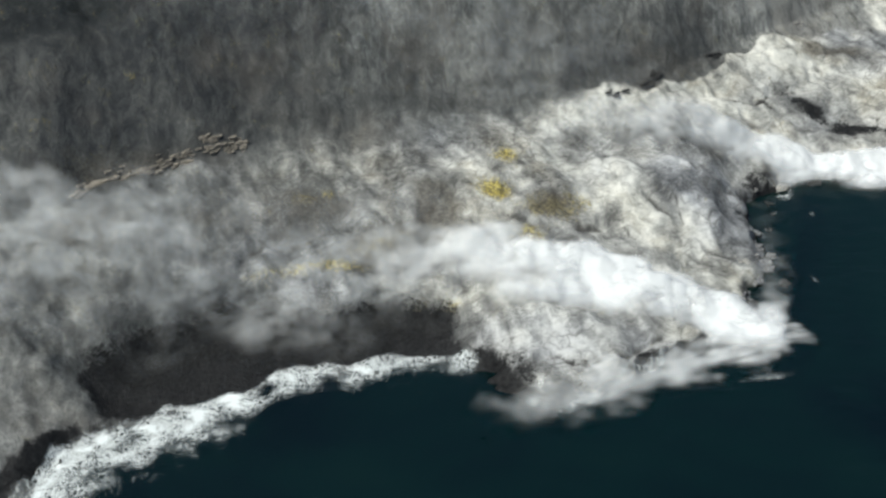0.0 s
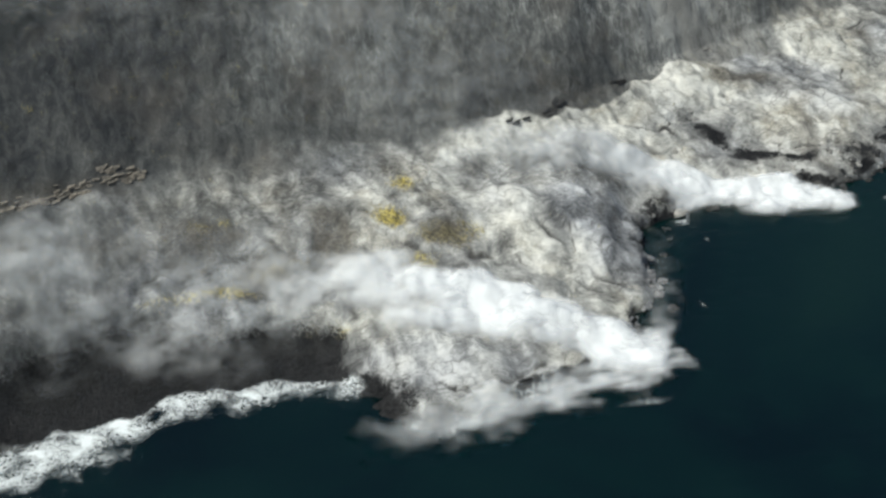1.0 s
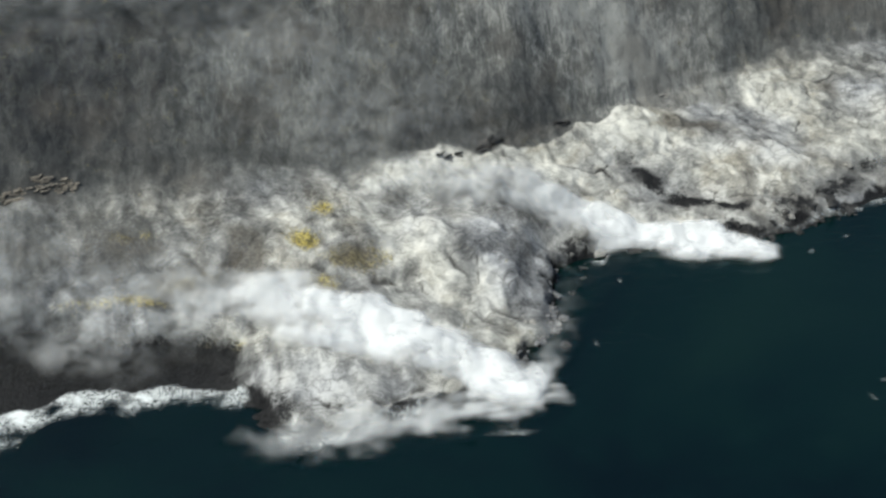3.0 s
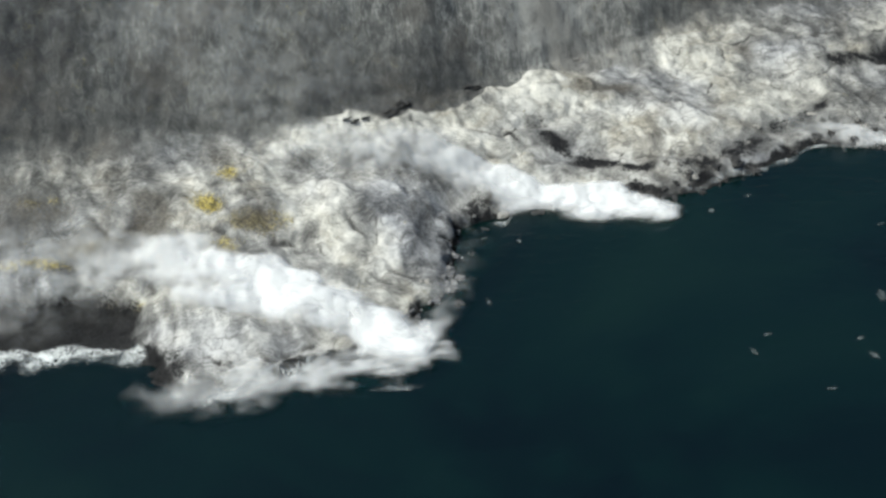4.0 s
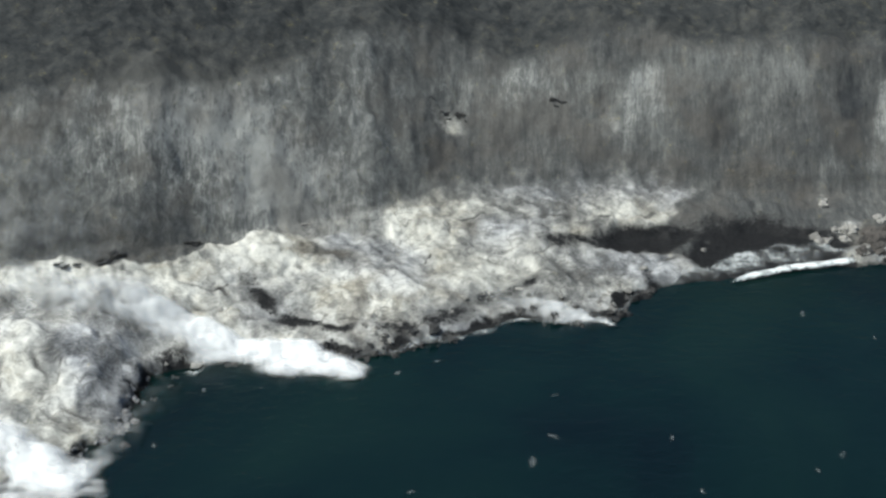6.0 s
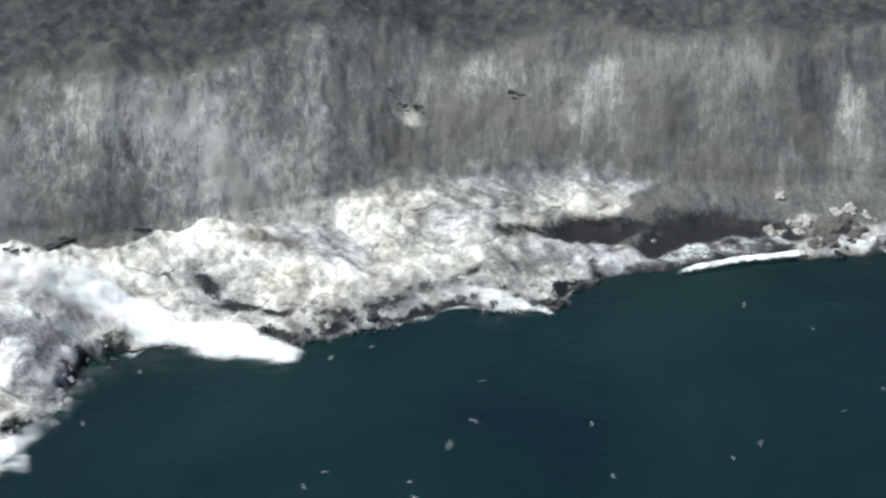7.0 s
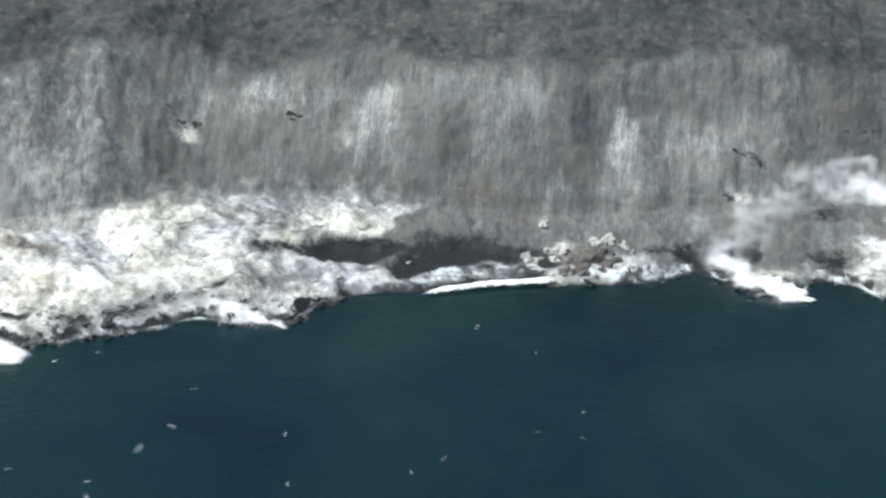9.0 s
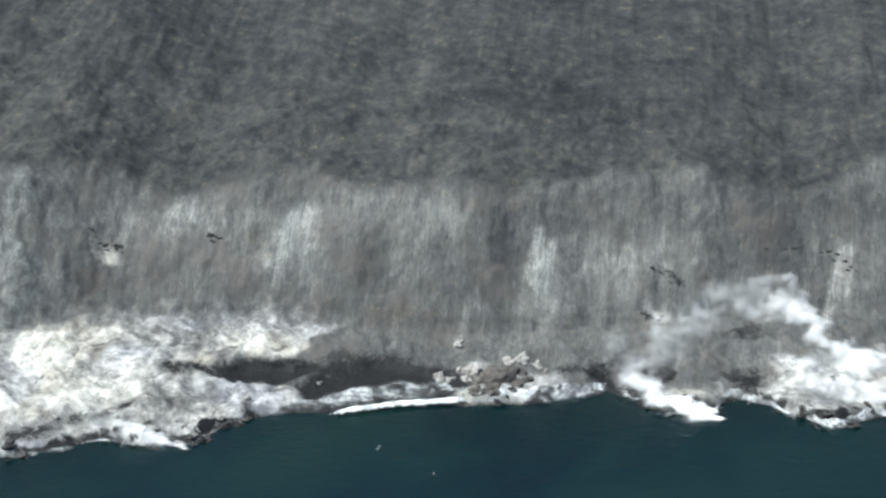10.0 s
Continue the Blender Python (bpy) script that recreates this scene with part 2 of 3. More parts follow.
    cool = n.ramp(crust, [(0.18, (0.08, 0.081, 0.085)), (0.42, (0.21, 0.212, 0.222)), (0.75, (0.48, 0.482, 0.495))])
    pale = n.mix(n.remap(n.noise(0.11, 5, 0.62, None, 0.8), 0.48, 0.68, 0.0, 0.55), pale, n.ramp(crust, [(0.20, (0.10, 0.086, 0.066)), (0.55, (0.30, 0.265, 0.205)), (0.85, (0.47, 0.43, 0.345))]))
    pale = n.mix(n.attribute("cool"), pale, cool)
    # creases darkened: their shade is put into the crust colour
    pale = n.mix(n.remap(n.maths("ADD", n.attribute("crevice_shade"), n.maths("MULTIPLY", n.maths("SUBTRACT", strand, 0.5), 0.6)), 0.15, 0.9), pale, (0.048, 0.046, 0.045, 1))
    crack = n.remap(n.cells(0.30, where=bent.outputs[0]), 0.01, 0.09, 1.0, 0.0)
    crack = n.maths("MULTIPLY", crack, n.remap(n.noise(0.16, 4, 0.6), 0.44, 0.66))
    pale = n.mix(n.maths("MULTIPLY", crack, 0.5), pale, (0.06, 0.056, 0.052, 1))
    edge = n.maths("ADD", n.attribute("pale"), n.maths("MULTIPLY", n.maths("SUBTRACT", mid, 0.5), 0.7))
    colour = n.mix(n.remap(edge, 0.15, 0.92), ash, pale)
    yellow = n.ramp(fine, [(0.34, (0.07, 0.058, 0.028)), (0.48, (0.20, 0.16, 0.045)), (0.58, (0.36, 0.285, 0.06)), (0.70, (0.49, 0.42, 0.14))])
    stain = n.maths("ADD", n.attribute("sulphur"), n.maths("MULTIPLY", n.maths("SUBTRACT", n.maths("ADD", mid, strand), 1.0), 1.3))
    colour = n.mix(n.remap(stain, 0.15, 0.95, 0, 0.92), colour, yellow)
    rust = n.maths("ADD", n.attribute("rust"), n.maths("MULTIPLY", n.maths("SUBTRACT", mid, 0.5), 0.9))
    colour = n.mix(n.remap(rust, 0.2, 0.95, 0, 0.8), colour, n.ramp(fine, [(0.35, (0.05, 0.045, 0.039)), (0.65, (0.115, 0.103, 0.088))]))
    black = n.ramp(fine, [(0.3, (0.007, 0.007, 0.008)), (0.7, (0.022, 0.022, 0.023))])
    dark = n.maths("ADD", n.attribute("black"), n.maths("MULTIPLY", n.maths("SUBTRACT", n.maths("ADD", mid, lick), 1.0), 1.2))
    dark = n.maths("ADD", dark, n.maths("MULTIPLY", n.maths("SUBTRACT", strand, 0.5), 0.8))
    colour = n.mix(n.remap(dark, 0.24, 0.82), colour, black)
    n.put(n.bsdf.inputs["Base Color"], colour)
    n.put(n.bsdf.inputs["Roughness"], n.remap(dark, 0.3, 0.8, 0.92, 0.6))
    n.bsdf.inputs["Specular IOR Level"].default_value = 0.12
    n.bump(n.maths("ADD", n.maths("MULTIPLY", n.maths("ADD", mid, strand), 0.6), n.maths("MULTIPLY", n.maths("ADD", fine, stroke), 0.30)), 0.6, 0.5)
    return n.mat


def water_material():
    n = Nodes("deep_sea_water")
    tint = n.noise(0.018, 5, 0.6, None, 0.6)
    n.put(n.bsdf.inputs["Base Color"], n.ramp(tint, [(0.36, (0.0002, 0.0040, 0.0056)), (0.50, (0.0008, 0.0078, 0.0080)), (0.66, (0.0024, 0.0116, 0.0100))]))
    n.bsdf.inputs["Roughness"].default_value = 0.15
    n.bsdf.inputs["IOR"].default_value = 1.33
    n.bsdf.inputs["Specular IOR Level"].default_value = 0.72
    n.bump(n.maths("ADD", n.noise(0.35, 4, 0.6, (1, 1.6, 1), 0.5), n.maths("MULTIPLY", n.noise(1.6, 3), 0.35)), 0.35, 0.5)
    return n.mat


def foam_material():
    n = Nodes("sea_foam")
    warp = n.add("VectorMath")
    warp.operation = "ADD"
    node = n.add("TexNoise")
    n.put(node.inputs["Vector"], n.place)
    node.inputs["Scale"].default_value, node.inputs["Detail"].default_value = 0.5, 4.0
    pull = n.add("VectorMath")
    pull.operation = "SCALE"
    n.put(pull.inputs[0], node.outputs["Color"])
    pull.inputs["Scale"].default_value = 3.6
    n.put(warp.inputs[0], n.place)
    n.put(warp.inputs[1], pull.outputs[0])
    lace = n.remap(n.cells(0.95, where=warp.outputs[0]), 0.0, 0.16, 1.0, 0.0)
    thick = n.attribute("thick")
    grain = n.noise(0.9, 4, 0.6, None, 0.8)
    smoke = n.noise(0.38, 5, 0.62, (1, 1.5, 1), 1.4)
    ragged = n.maths("ADD", thick, n.maths("MULTIPLY", n.maths("SUBTRACT", smoke, 0.5), 1.7))
    solid = n.remap(ragged, 0.68, 1.38, 0.0, 0.95)
    fringe = n.maths("ABSOLUTE", n.maths("SUBTRACT", n.noise(0.8, 6, 0.7, (1, 1.3, 1), 1.6), 0.5))
    fringe = n.maths("MULTIPLY", n.remap(fringe, 0.0, 0.06, 1.0, 0.0), n.remap(thick, 0.15, 0.95, 0.0, 0.9))
    thin = n.maths("MULTIPLY", lace, n.remap(n.maths("ADD", thick, n.maths("MULTIPLY", n.maths("SUBTRACT", grain, 0.5), 0.9)), 0.12, 0.8, 0.0, 0.7))
    thin = n.maths("MAXIMUM", thin, fringe)
    cover = n.maths("MAXIMUM", solid, thin)
    n.bsdf.inputs["Base Color"].default_value = (0.74, 0.77, 0.78, 1)
    n.bsdf.inputs["Roughness"].default_value = 0.8
    n.put(n.bsdf.inputs["Alpha"], cover)
    n.bump(grain, 0.8, 0.4)
    return n.mat


def steam_material():
    n = Nodes("drifting_steam")
    body = n.noise(0.34, 5, 0.58, (0.75, 1.0, 1.0), 0.5)
    wisp = n.noise(0.55, 4, 0.6, (0.22, 1.0, 0.6), 0.6)
    shape = n.mix(n.attribute("wispy"), body, wisp)
    cover = n.maths("MULTIPLY", n.remap(n.maths("SUBTRACT", shape, n.attribute("cut")), -0.20, 0.20), n.attribute("dense"), True)
    diffuse, through_it = n.add("BsdfDiffuse"), n.add("BsdfTranslucent")
    for node in (diffuse, through_it):
        node.inputs["Color"].default_value = (0.90, 0.905, 0.915, 1)
    both, clear, veil = n.add("MixShader"), n.add("BsdfTransparent"), n.add("MixShader")
    both.inputs[0].default_value = 0.22
    n.put(both.inputs[1], diffuse.outputs[0])
    n.put(both.inputs[2], through_it.outputs[0])
    n.put(veil.inputs[0], cover)
    n.put(veil.inputs[1], clear.outputs[0])
    n.put(veil.inputs[2], both.outputs[0])
    n.put(n.out.inputs["Surface"], veil.outputs[0])
    n.tree.nodes.remove(n.bsdf)
    return n.mat


def rock_material(name, low, high, rough=0.85):
    n = Nodes(name)
    info = n.add("ObjectInfo")
    grain = n.maths("ADD", n.noise(1.1, 6, 0.65), n.maths("MULTIPLY", n.maths("SUBTRACT", info.outputs["Random"], 0.5), 0.25))
    n.put(n.bsdf.inputs["Base Color"], n.ramp(grain, [(0.3, low), (0.7, high)]))
    n.bsdf.inputs["Roughness"].default_value = rough
    n.bump(n.noise(3.0, 5, 0.7), 0.8, 0.25)
    return n.mat


GROUND, WATER, FOAM, STEAM = ground_material(), water_material(), foam_material(), steam_material()
BLACK_ROCK = rock_material("wet_black_lava", (0.010, 0.010, 0.011), (0.055, 0.052, 0.050), 0.6)
PALE_ROCK = rock_material("bleached_lava", (0.11, 0.105, 0.10), (0.37, 0.355, 0.33))
GREY_ROCK = rock_material("grey_lava", (0.06, 0.06, 0.063), (0.27, 0.265, 0.27))
BROWN_ROCK = rock_material("brown_lava", (0.022, 0.020, 0.019), (0.085, 0.075, 0.068))
TAN_ROCK = rock_material("tan_layered_rock", (0.11, 0.098, 0.083), (0.33, 0.29, 0.24))
SCRUB = rock_material("ash_covered_scrub", (0.034, 0.033, 0.030), (0.085, 0.080, 0.070))

scene.cycles.transparent_max_bounces = 48


# ---- ground and sea ----
def spread(core_low, core_high, pace, far_low, far_high):
    core = np.arange(core_low, core_high, pace)
    out, grow = [core], pace
    for end, sign, at in ((far_high, 1, core[-1]), (far_low, -1, core[0])):
        grow, line = pace, []
        while (end - at) * sign > 0:
            grow *= 1.13
            at += sign * grow
            line.append(at)
        out.append(np.array(line))
    return np.sort(np.concatenate(out))


def sheet(name, x, y, z, material, attributes, smooth=True):
    """A grid mesh from plan coordinates with float attributes on its points."""
    ny, nx = z.shape
    me = bpy.data.meshes.new(name)
    co = np.stack([x, y, z], -1).reshape(-1, 3)
    i = (np.arange(ny - 1)[:, None] * nx + np.arange(nx - 1)).ravel()
    quads = np.stack([i, i + 1, i + nx + 1, i + nx], 1)
    me.vertices.add(len(co))
    me.vertices.foreach_set("co", co.astype(np.float32).ravel())
    me.loops.add(quads.size)
    me.loops.foreach_set("vertex_index", quads.astype(np.int32).ravel())
    me.polygons.add(len(quads))
    me.polygons.foreach_set("loop_start", np.arange(0, quads.size, 4, dtype=np.int32))
    me.polygons.foreach_set("use_smooth", np.full(len(quads), smooth))
    for key, value in attributes.items():
        a = me.attributes.new(key, "FLOAT", "POINT")
        a.data.foreach_set("value", np.broadcast_to(value, z.shape).astype(np.float32).ravel())
    me.materials.append(material)
    me.update(calc_edges=True)
    me.validate()
    return new(name, me)


def blot(x, y, cx, cy, rx, ry, lean=0.0):
    c, s = math.cos(lean), math.sin(lean)
    a, b = (x - cx) * c + (y - cy) * s, -(x - cx) * s + (y - cy) * c
    return np.exp(-((a / rx) ** 2 + (b / ry) ** 2))


# lava lobes: x, y, half length, half width, lean, height
LOBES = ((-8, 4.5, 14, 6.5, 0.5, 1.7), (-17, -7, 8, 5, 0.3, 1.1), (24, 22, 8, 8, 0.3, 1.6), (43, 19, 10, 8, 0.3, 1.5), (20, -3, 14, 7, 0.25, 1.5),
         (64, 12.5, 13, 3, 0.3, 1.1), (54, 3, 8, 4.5, 0.3, 1.3), (62, 33, 22, 6, 0.2, 0.8), (-56, -54, 17, 6, 0.1, 1.7), (-43, -30, 6, 10, 0.4, 1.0),
         (-30, -31, 10, 9, -0.5, 1.2), (-55, -31, 9, 5, 0, 1.2), (-86, -30, 16, 5, 0.2, 0.9), (-112, -36, 15, 6, 0.3, 0.8), (-75, -40, 10, 4, 0.1, 0.9))


def lobes(x, y):
    """Domes of the lava lobes, and the cleft round the seaward rim of each."""
    dome, rim = np.zeros_like(x), np.zeros_like(x)
    wx, wy = x + 2.6 * layered(x * 0.13, y * 0.13, 3, 2), y + 2.6 * layered(x * 0.13 + 31, y * 0.13, 3, 4)
    for cx, cy, rx, ry, lean, tall in LOBES:
        c, s = math.cos(lean), math.sin(lean)
        a, b = ((wx - cx) * c + (wy - cy) * s) / rx, ((wy - cy) * c - (wx - cx) * s) / ry
        d = np.hypot(a, b)
        dome = np.maximum(dome, tall * np.sqrt(np.clip(1 - d * d, 0, 1)))
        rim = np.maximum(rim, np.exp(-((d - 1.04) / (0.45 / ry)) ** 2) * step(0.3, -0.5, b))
    return dome, rim


def dabs(x, y, table):
    """The strongest of many soft spots (x, y, half length, half width, lean, amount)."""
    out = np.zeros_like(x)
    for cx, cy, rx, ry, lean, much in table:
        out = np.maximum(out, much * blot(x, y, cx, cy, rx, ry, lean))
    return out


def build_ground():
    gx, gy = np.meshgrid(spread(-150, 215, 0.4, -3500, 3500), spread(-78, 84, 0.4, -1500, 4000))
    z, w = coast(gx, gy)
    lava = w["pale"] * step(0, 2, w["d"])
    # flow lobes: warped, combed wrinkles with clefts between the lobes
    wx = gx + 9.0 * layered(gx * 0.035, gy * 0.045, 3, 2)
    wy = gy + 9.0 * layered(gx * 0.035 + 31, gy * 0.045, 3, 4)
    comb = layered(wx * 0.42 + 0.25 * wy, wy * 0.13, 3, 5)
    fold = np.abs(layered(wx * 0.085 + 11.4, wy * 0.13 + 3.7, 3, 8))
    knobs = layered(wx * 0.30, wy * 0.26, 3, 10)
    dome, rim = lobes(gx, gy)
    z = z + lava * (0.55 * dome - 0.35 * rim + 0.25 * np.abs(layered(wx * 0.34, wy * 0.2, 3, 3)) + 0.15 * np.abs(layered(wx * 0.8, wy * 0.55, 2, 7)) + 0.14 * comb + 0.5 * (np.minimum(fold, 0.3) - 0.15) + 0.14 * knobs)
    tone = 0.46 + 0.55 * layered(gx * 0.17 + 8, gy * 0.19, 4, 14) + 0.55 * layered(wx * 0.05 + 2, wy * 0.085, 3, 1) + 0.42 * comb + 0.3 * knobs
    tone = tone + dabs(gx, gy, ((-8, 5, 13, 6, 0.5, 0.42), (-1, 4.5, 4, 3, 0, 0.5), (43, 18, 8, 6, 0.3, 0.34), (30, 14, 8, 6, 0.3, 0.25), (20, -1, 14, 5, 0.25, 0.30), (-18, -4, 9, 4, 0.3, 0.3),
                                (30.6, 43.5, 4.6, 2.1, 0, 0.1), (192, 36, 11, 5, 0, 0.4), (-43, -30, 5, 9, 0.4, 0.38), (-61, -56, 8, 4, 0.2, 0.35), (-46, -57, 9, 3, 0.1, 0.25)))
    tone = tone - dabs(gx, gy, ((9, 9, 9, 2.6, 0.1, 0.45), (62, 35, 22, 6, 0.2, 0.22), (-29, -30, 9, 9, -0.5, 0.30), (-96, -33, 28, 10, 0.2, 0.38), (64, 11, 12, 4, 0.3, 0.36), (40, 28, 8, 3, 0.2, 0.2),
                                (-45, -41, 8, 3, 0.3, 0.22), (33, 16, 3, 5, 0, 0.25), (-84, -19, 8, 3, 0, 0.3)))
    tone = np.clip(tone, 0, 1)
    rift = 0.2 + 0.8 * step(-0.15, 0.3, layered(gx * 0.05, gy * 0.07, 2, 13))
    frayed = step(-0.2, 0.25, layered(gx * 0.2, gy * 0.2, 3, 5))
    # painted shade along the low lines of the relief and the lobe rims
    crevice_shade = np.clip((0.05 - fold) / 0.05, 0, 1) * 0.55 * rift + step(0.3, 0.6, -knobs) * 0.5 * rift + step(0.4, 0.7, -comb) * 0.5 * rift + 0.75 * rim * frayed
    black = np.maximum(w["sand"] * 1.5, step(2.4, 0.2, w["d"] + 4.2 * layered(gx * 0.10, gy * 0.13, 4, 6)))
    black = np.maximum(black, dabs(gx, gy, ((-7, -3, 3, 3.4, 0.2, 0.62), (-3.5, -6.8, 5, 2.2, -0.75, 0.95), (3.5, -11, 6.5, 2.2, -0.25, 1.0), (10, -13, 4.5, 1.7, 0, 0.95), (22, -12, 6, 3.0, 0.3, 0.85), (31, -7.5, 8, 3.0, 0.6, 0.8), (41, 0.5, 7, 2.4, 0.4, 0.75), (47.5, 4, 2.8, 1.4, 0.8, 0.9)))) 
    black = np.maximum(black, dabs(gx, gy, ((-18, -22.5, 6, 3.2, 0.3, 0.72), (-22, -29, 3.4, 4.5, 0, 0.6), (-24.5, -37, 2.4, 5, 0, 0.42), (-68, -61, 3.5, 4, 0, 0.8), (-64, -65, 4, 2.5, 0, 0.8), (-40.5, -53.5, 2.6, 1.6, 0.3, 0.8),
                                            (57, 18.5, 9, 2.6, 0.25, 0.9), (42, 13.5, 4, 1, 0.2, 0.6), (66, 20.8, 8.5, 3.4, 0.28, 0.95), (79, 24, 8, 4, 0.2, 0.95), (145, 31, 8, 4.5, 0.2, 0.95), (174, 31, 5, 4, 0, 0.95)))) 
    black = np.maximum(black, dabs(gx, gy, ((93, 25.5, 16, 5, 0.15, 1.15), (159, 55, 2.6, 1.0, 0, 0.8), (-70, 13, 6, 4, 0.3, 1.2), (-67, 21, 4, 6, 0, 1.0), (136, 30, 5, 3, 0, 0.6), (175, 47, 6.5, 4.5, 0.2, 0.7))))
    black = black * (1 - 0.75 * blot(gx, gy, -27, -44, 6, 6))
    sulphur = dabs(gx, gy, ((-64, -28.5, 2.8, 1.9, 0, 1.15), (-61, -22, 2.6, 2.2, 0, 0.7), (-56, -32.5, 4.4, 2.4, 0, 0.85), (-52, -31, 2.6, 2.2, 0, 0.55), (-61, -37.5, 3.6, 2.2, 0, 0.6), (-90, -39, 4, 1.2, 0.1, 0.9),
                            (-83, -36.3, 6, 1.2, 0.2, 0.75), (-98, -40.5, 5, 1.0, 0.2, 0.6), (-93, -30, 2.6, 1.0, 0.2, 0.65), (-89.5, -28.8, 1.6, 1.0, 0, 0.6), (-79.5, -47, 1.8, 1.4, 0, 1.05), (-75, -47, 2.0, 1.0, 0, 0.5)))
    rust = dabs(gx, gy, ((-73.5, -30.8, 3.4, 3.8, 0, 1.7), (-82, -36, 9, 2.6, 0.2, 1.35), (-92, -31, 7, 3, 0, 0.9), (-84, -19, 6, 4, 0, 0.5), (-106, -34, 9, 3.4, 0.2, 0.7), (-124, -37, 7, 3, 0.3, 0.9), (8, 8.5, 8, 1.8, 0.1, 0.95),
                         (-56, -32, 5, 3.4, 0, 1.0), (36, 20, 2.6, 5, 0, 0.8))) 
    rust = np.maximum(rust, dabs(gx, gy, ((98, 41, 15, 5, 0, 0.55), (120, 26, 6, 4, 0, 0.9), (-118, -28, 14, 2.0, 0.35, 0.75), (155, 47, 7, 2.4, 0, 0.8), (-95, -33, 9, 5, 0, 0.5), (-25, 0.5, 14, 2.0, 0.3, 0.55), (30, 39, 8, 2.4, 0.1, 0.55))))
    cool = np.clip(0.36 + 0.9 * layered(gx * 0.05, gy * 0.06, 3, 12) + 0.4 * step(-60, -105, gx) + dabs(gx, gy, ((-29, -30, 10, 10, 0, 0.7), (62, 36, 22, 6, 0, 0.5), (66, 11, 12, 5, 0, 0.6), (43, 21, 8, 4, 0.3, 0.5), (12, 4, 6, 3, 0, 0.4)))
                   - dabs(gx, gy, ((-7, 5, 13, 7, 0.5, 0.7), (24, 24, 9, 7, 0.3, 0.7), (-43, -30, 6, 10, 0.4, 0.6), (30, 43, 6, 4, 0, 0.8))), 0, 1)
    pale = np.maximum(w["pale"], 0.95 * blot(gx, gy, 30.6, 43.8, 4.0, 1.7))
    pale = np.maximum(pale, dabs(gx, gy, ((66, 46.5, 3.5, 2.2, 0, 0.45), (155, 50, 4.5, 2.4, 0, 0.5), (131, 46, 3, 4, 0, 0.5), (112, 37, 1.6, 4, 0, 0.5), (3, 14.5, 1.6, 2.2, 0, 0.9), (117, 29, 2.5, 2, 0, 0.8))))
    pale = pale * (1 - 0.30 * step(-66, -84, gx) - 0.32 * step(-88, -118, gx))
    # scree fans: (middle, top edge, half width, length, amount); arched on top, fading downhill
    wash = np.zeros_like(gx)
    ragged = 1.5 * layered(gx * 0.25, gy * 0.1, 3, 9)
    for cx, ty, half, long, much in ((18, 47, 8, 16, 0.5), (33, 54, 6, 13, 0.4), (57, 57.5, 17, 14, 0.42), (75.5, 59.5, 4.2, 17, 1.0), (96, 63, 17, 12, 0.42), (116, 47, 4, 10, 0.6), (112, 42, 2.5, 6, 0.45), (129.5, 60, 3.2, 18, 1.05),
                                     (144, 62, 12, 19, 0.42), (160, 64, 8, 14, 0.38), (198, 70, 2.5, 18, 1.0), (-17, 32, 18, 28, 0.65), (-45, 14, 20, 20, 0.4), (-70, 4, 14, 20, 0.5), (66, 50, 4, 8, 0.5)):
        below = ty - max(half * 0.22, 2.2) * ((gx - cx) / half) ** 2 - gy + ragged
        wash = np.maximum(wash, 0.9 * much * step(-0.5, 3.5, below) * step(long, 0.25 * long, below) * step(half * 1.4, half * 0.6, np.abs(gx - cx + 0.16 * (ty - gy)) + 1.1 * ragged))
    wash = wash + 0.95 * blot(gx, gy, -6, 18, 30, 14) + 0.25 * blot(gx, gy, 40, 48, 22, 8) + 0.3 * blot(gx, gy, -80, -14, 14, 8)
    wash = wash - dabs(gx, gy, ((-40, -2, 12, 3.5, 0.3, 0.25), (-18, 5, 9, 3, 0.5, 0.12), (84, 51, 3.5, 8, 0, 0.3), (120, 53, 3.5, 8, 0, 0.45), (30, 38.5, 7, 2.6, 0.2, 0.35), (46, 43, 5, 2.4, 0.1, 0.2),
                                (-112, -12, 24, 13, 0.3, 0.5), (90, 49, 6, 6, 0, 0.2), (180, 66, 7, 8, 0, 0.4), (137, 48, 3, 5, 0, 0.2)))
    wash = wash + dabs(gx, gy, ((162, 73, 7, 5, 0.2, 0.3), (88, 90, 5, 1.6, 0, 0.6), (97, 105, 6, 3, 0, 0.6), (118, 84, 7, 3, 0, 0.55), (99, 69, 3, 2.5, 0, 0.6), (61, 65, 5, 2, 0, 0.6), (10, 54, 4, 2.5, 0, 0.9), (200, 120, 12, 8, 0, 0.4)))
    wash = wash - dabs(gx, gy, ((135, 98, 22, 10, 0.1, 0.6), (177, 72, 7, 9, 0, 0.5), (114, 64, 7, 3, 0, 0.3)))
    ground = sheet("ground", gx, gy, z, GROUND, dict(pale=pale, sulphur=sulphur, rust=rust, cool=cool, black=black, crevice_shade=crevice_shade, tone=tone, wash=wash, rill=w["rill"], mottle=0.85 * step(48, 14, gx), face=np.maximum(w["face"], step(5, 1, w["up"]))))
    tagged(ground, "grey ash cliff above a bleached lava apron with black sand coves", "ground", kind="structure")


def build_sea():
    gx, gy = np.meshgrid(spread(-160, 225, 2.5, -3800, 3800), spread(-130, 40, 2.5, -3800, 120))
    z = 0.12 * layered(gx * 0.08, gy * 0.11, 3, 3)
    sea = sheet("water", gx, gy, z * (np.abs(gx - 40) < 260), WATER, {})
    tagged(sea, "calm dark teal sea water along the lava coast", "water", kind="structure")


build_ground()
build_sea()


# ---- foam ----
def lift(x, y):
    return np.maximum(coast(x, y)[0], 0.12)


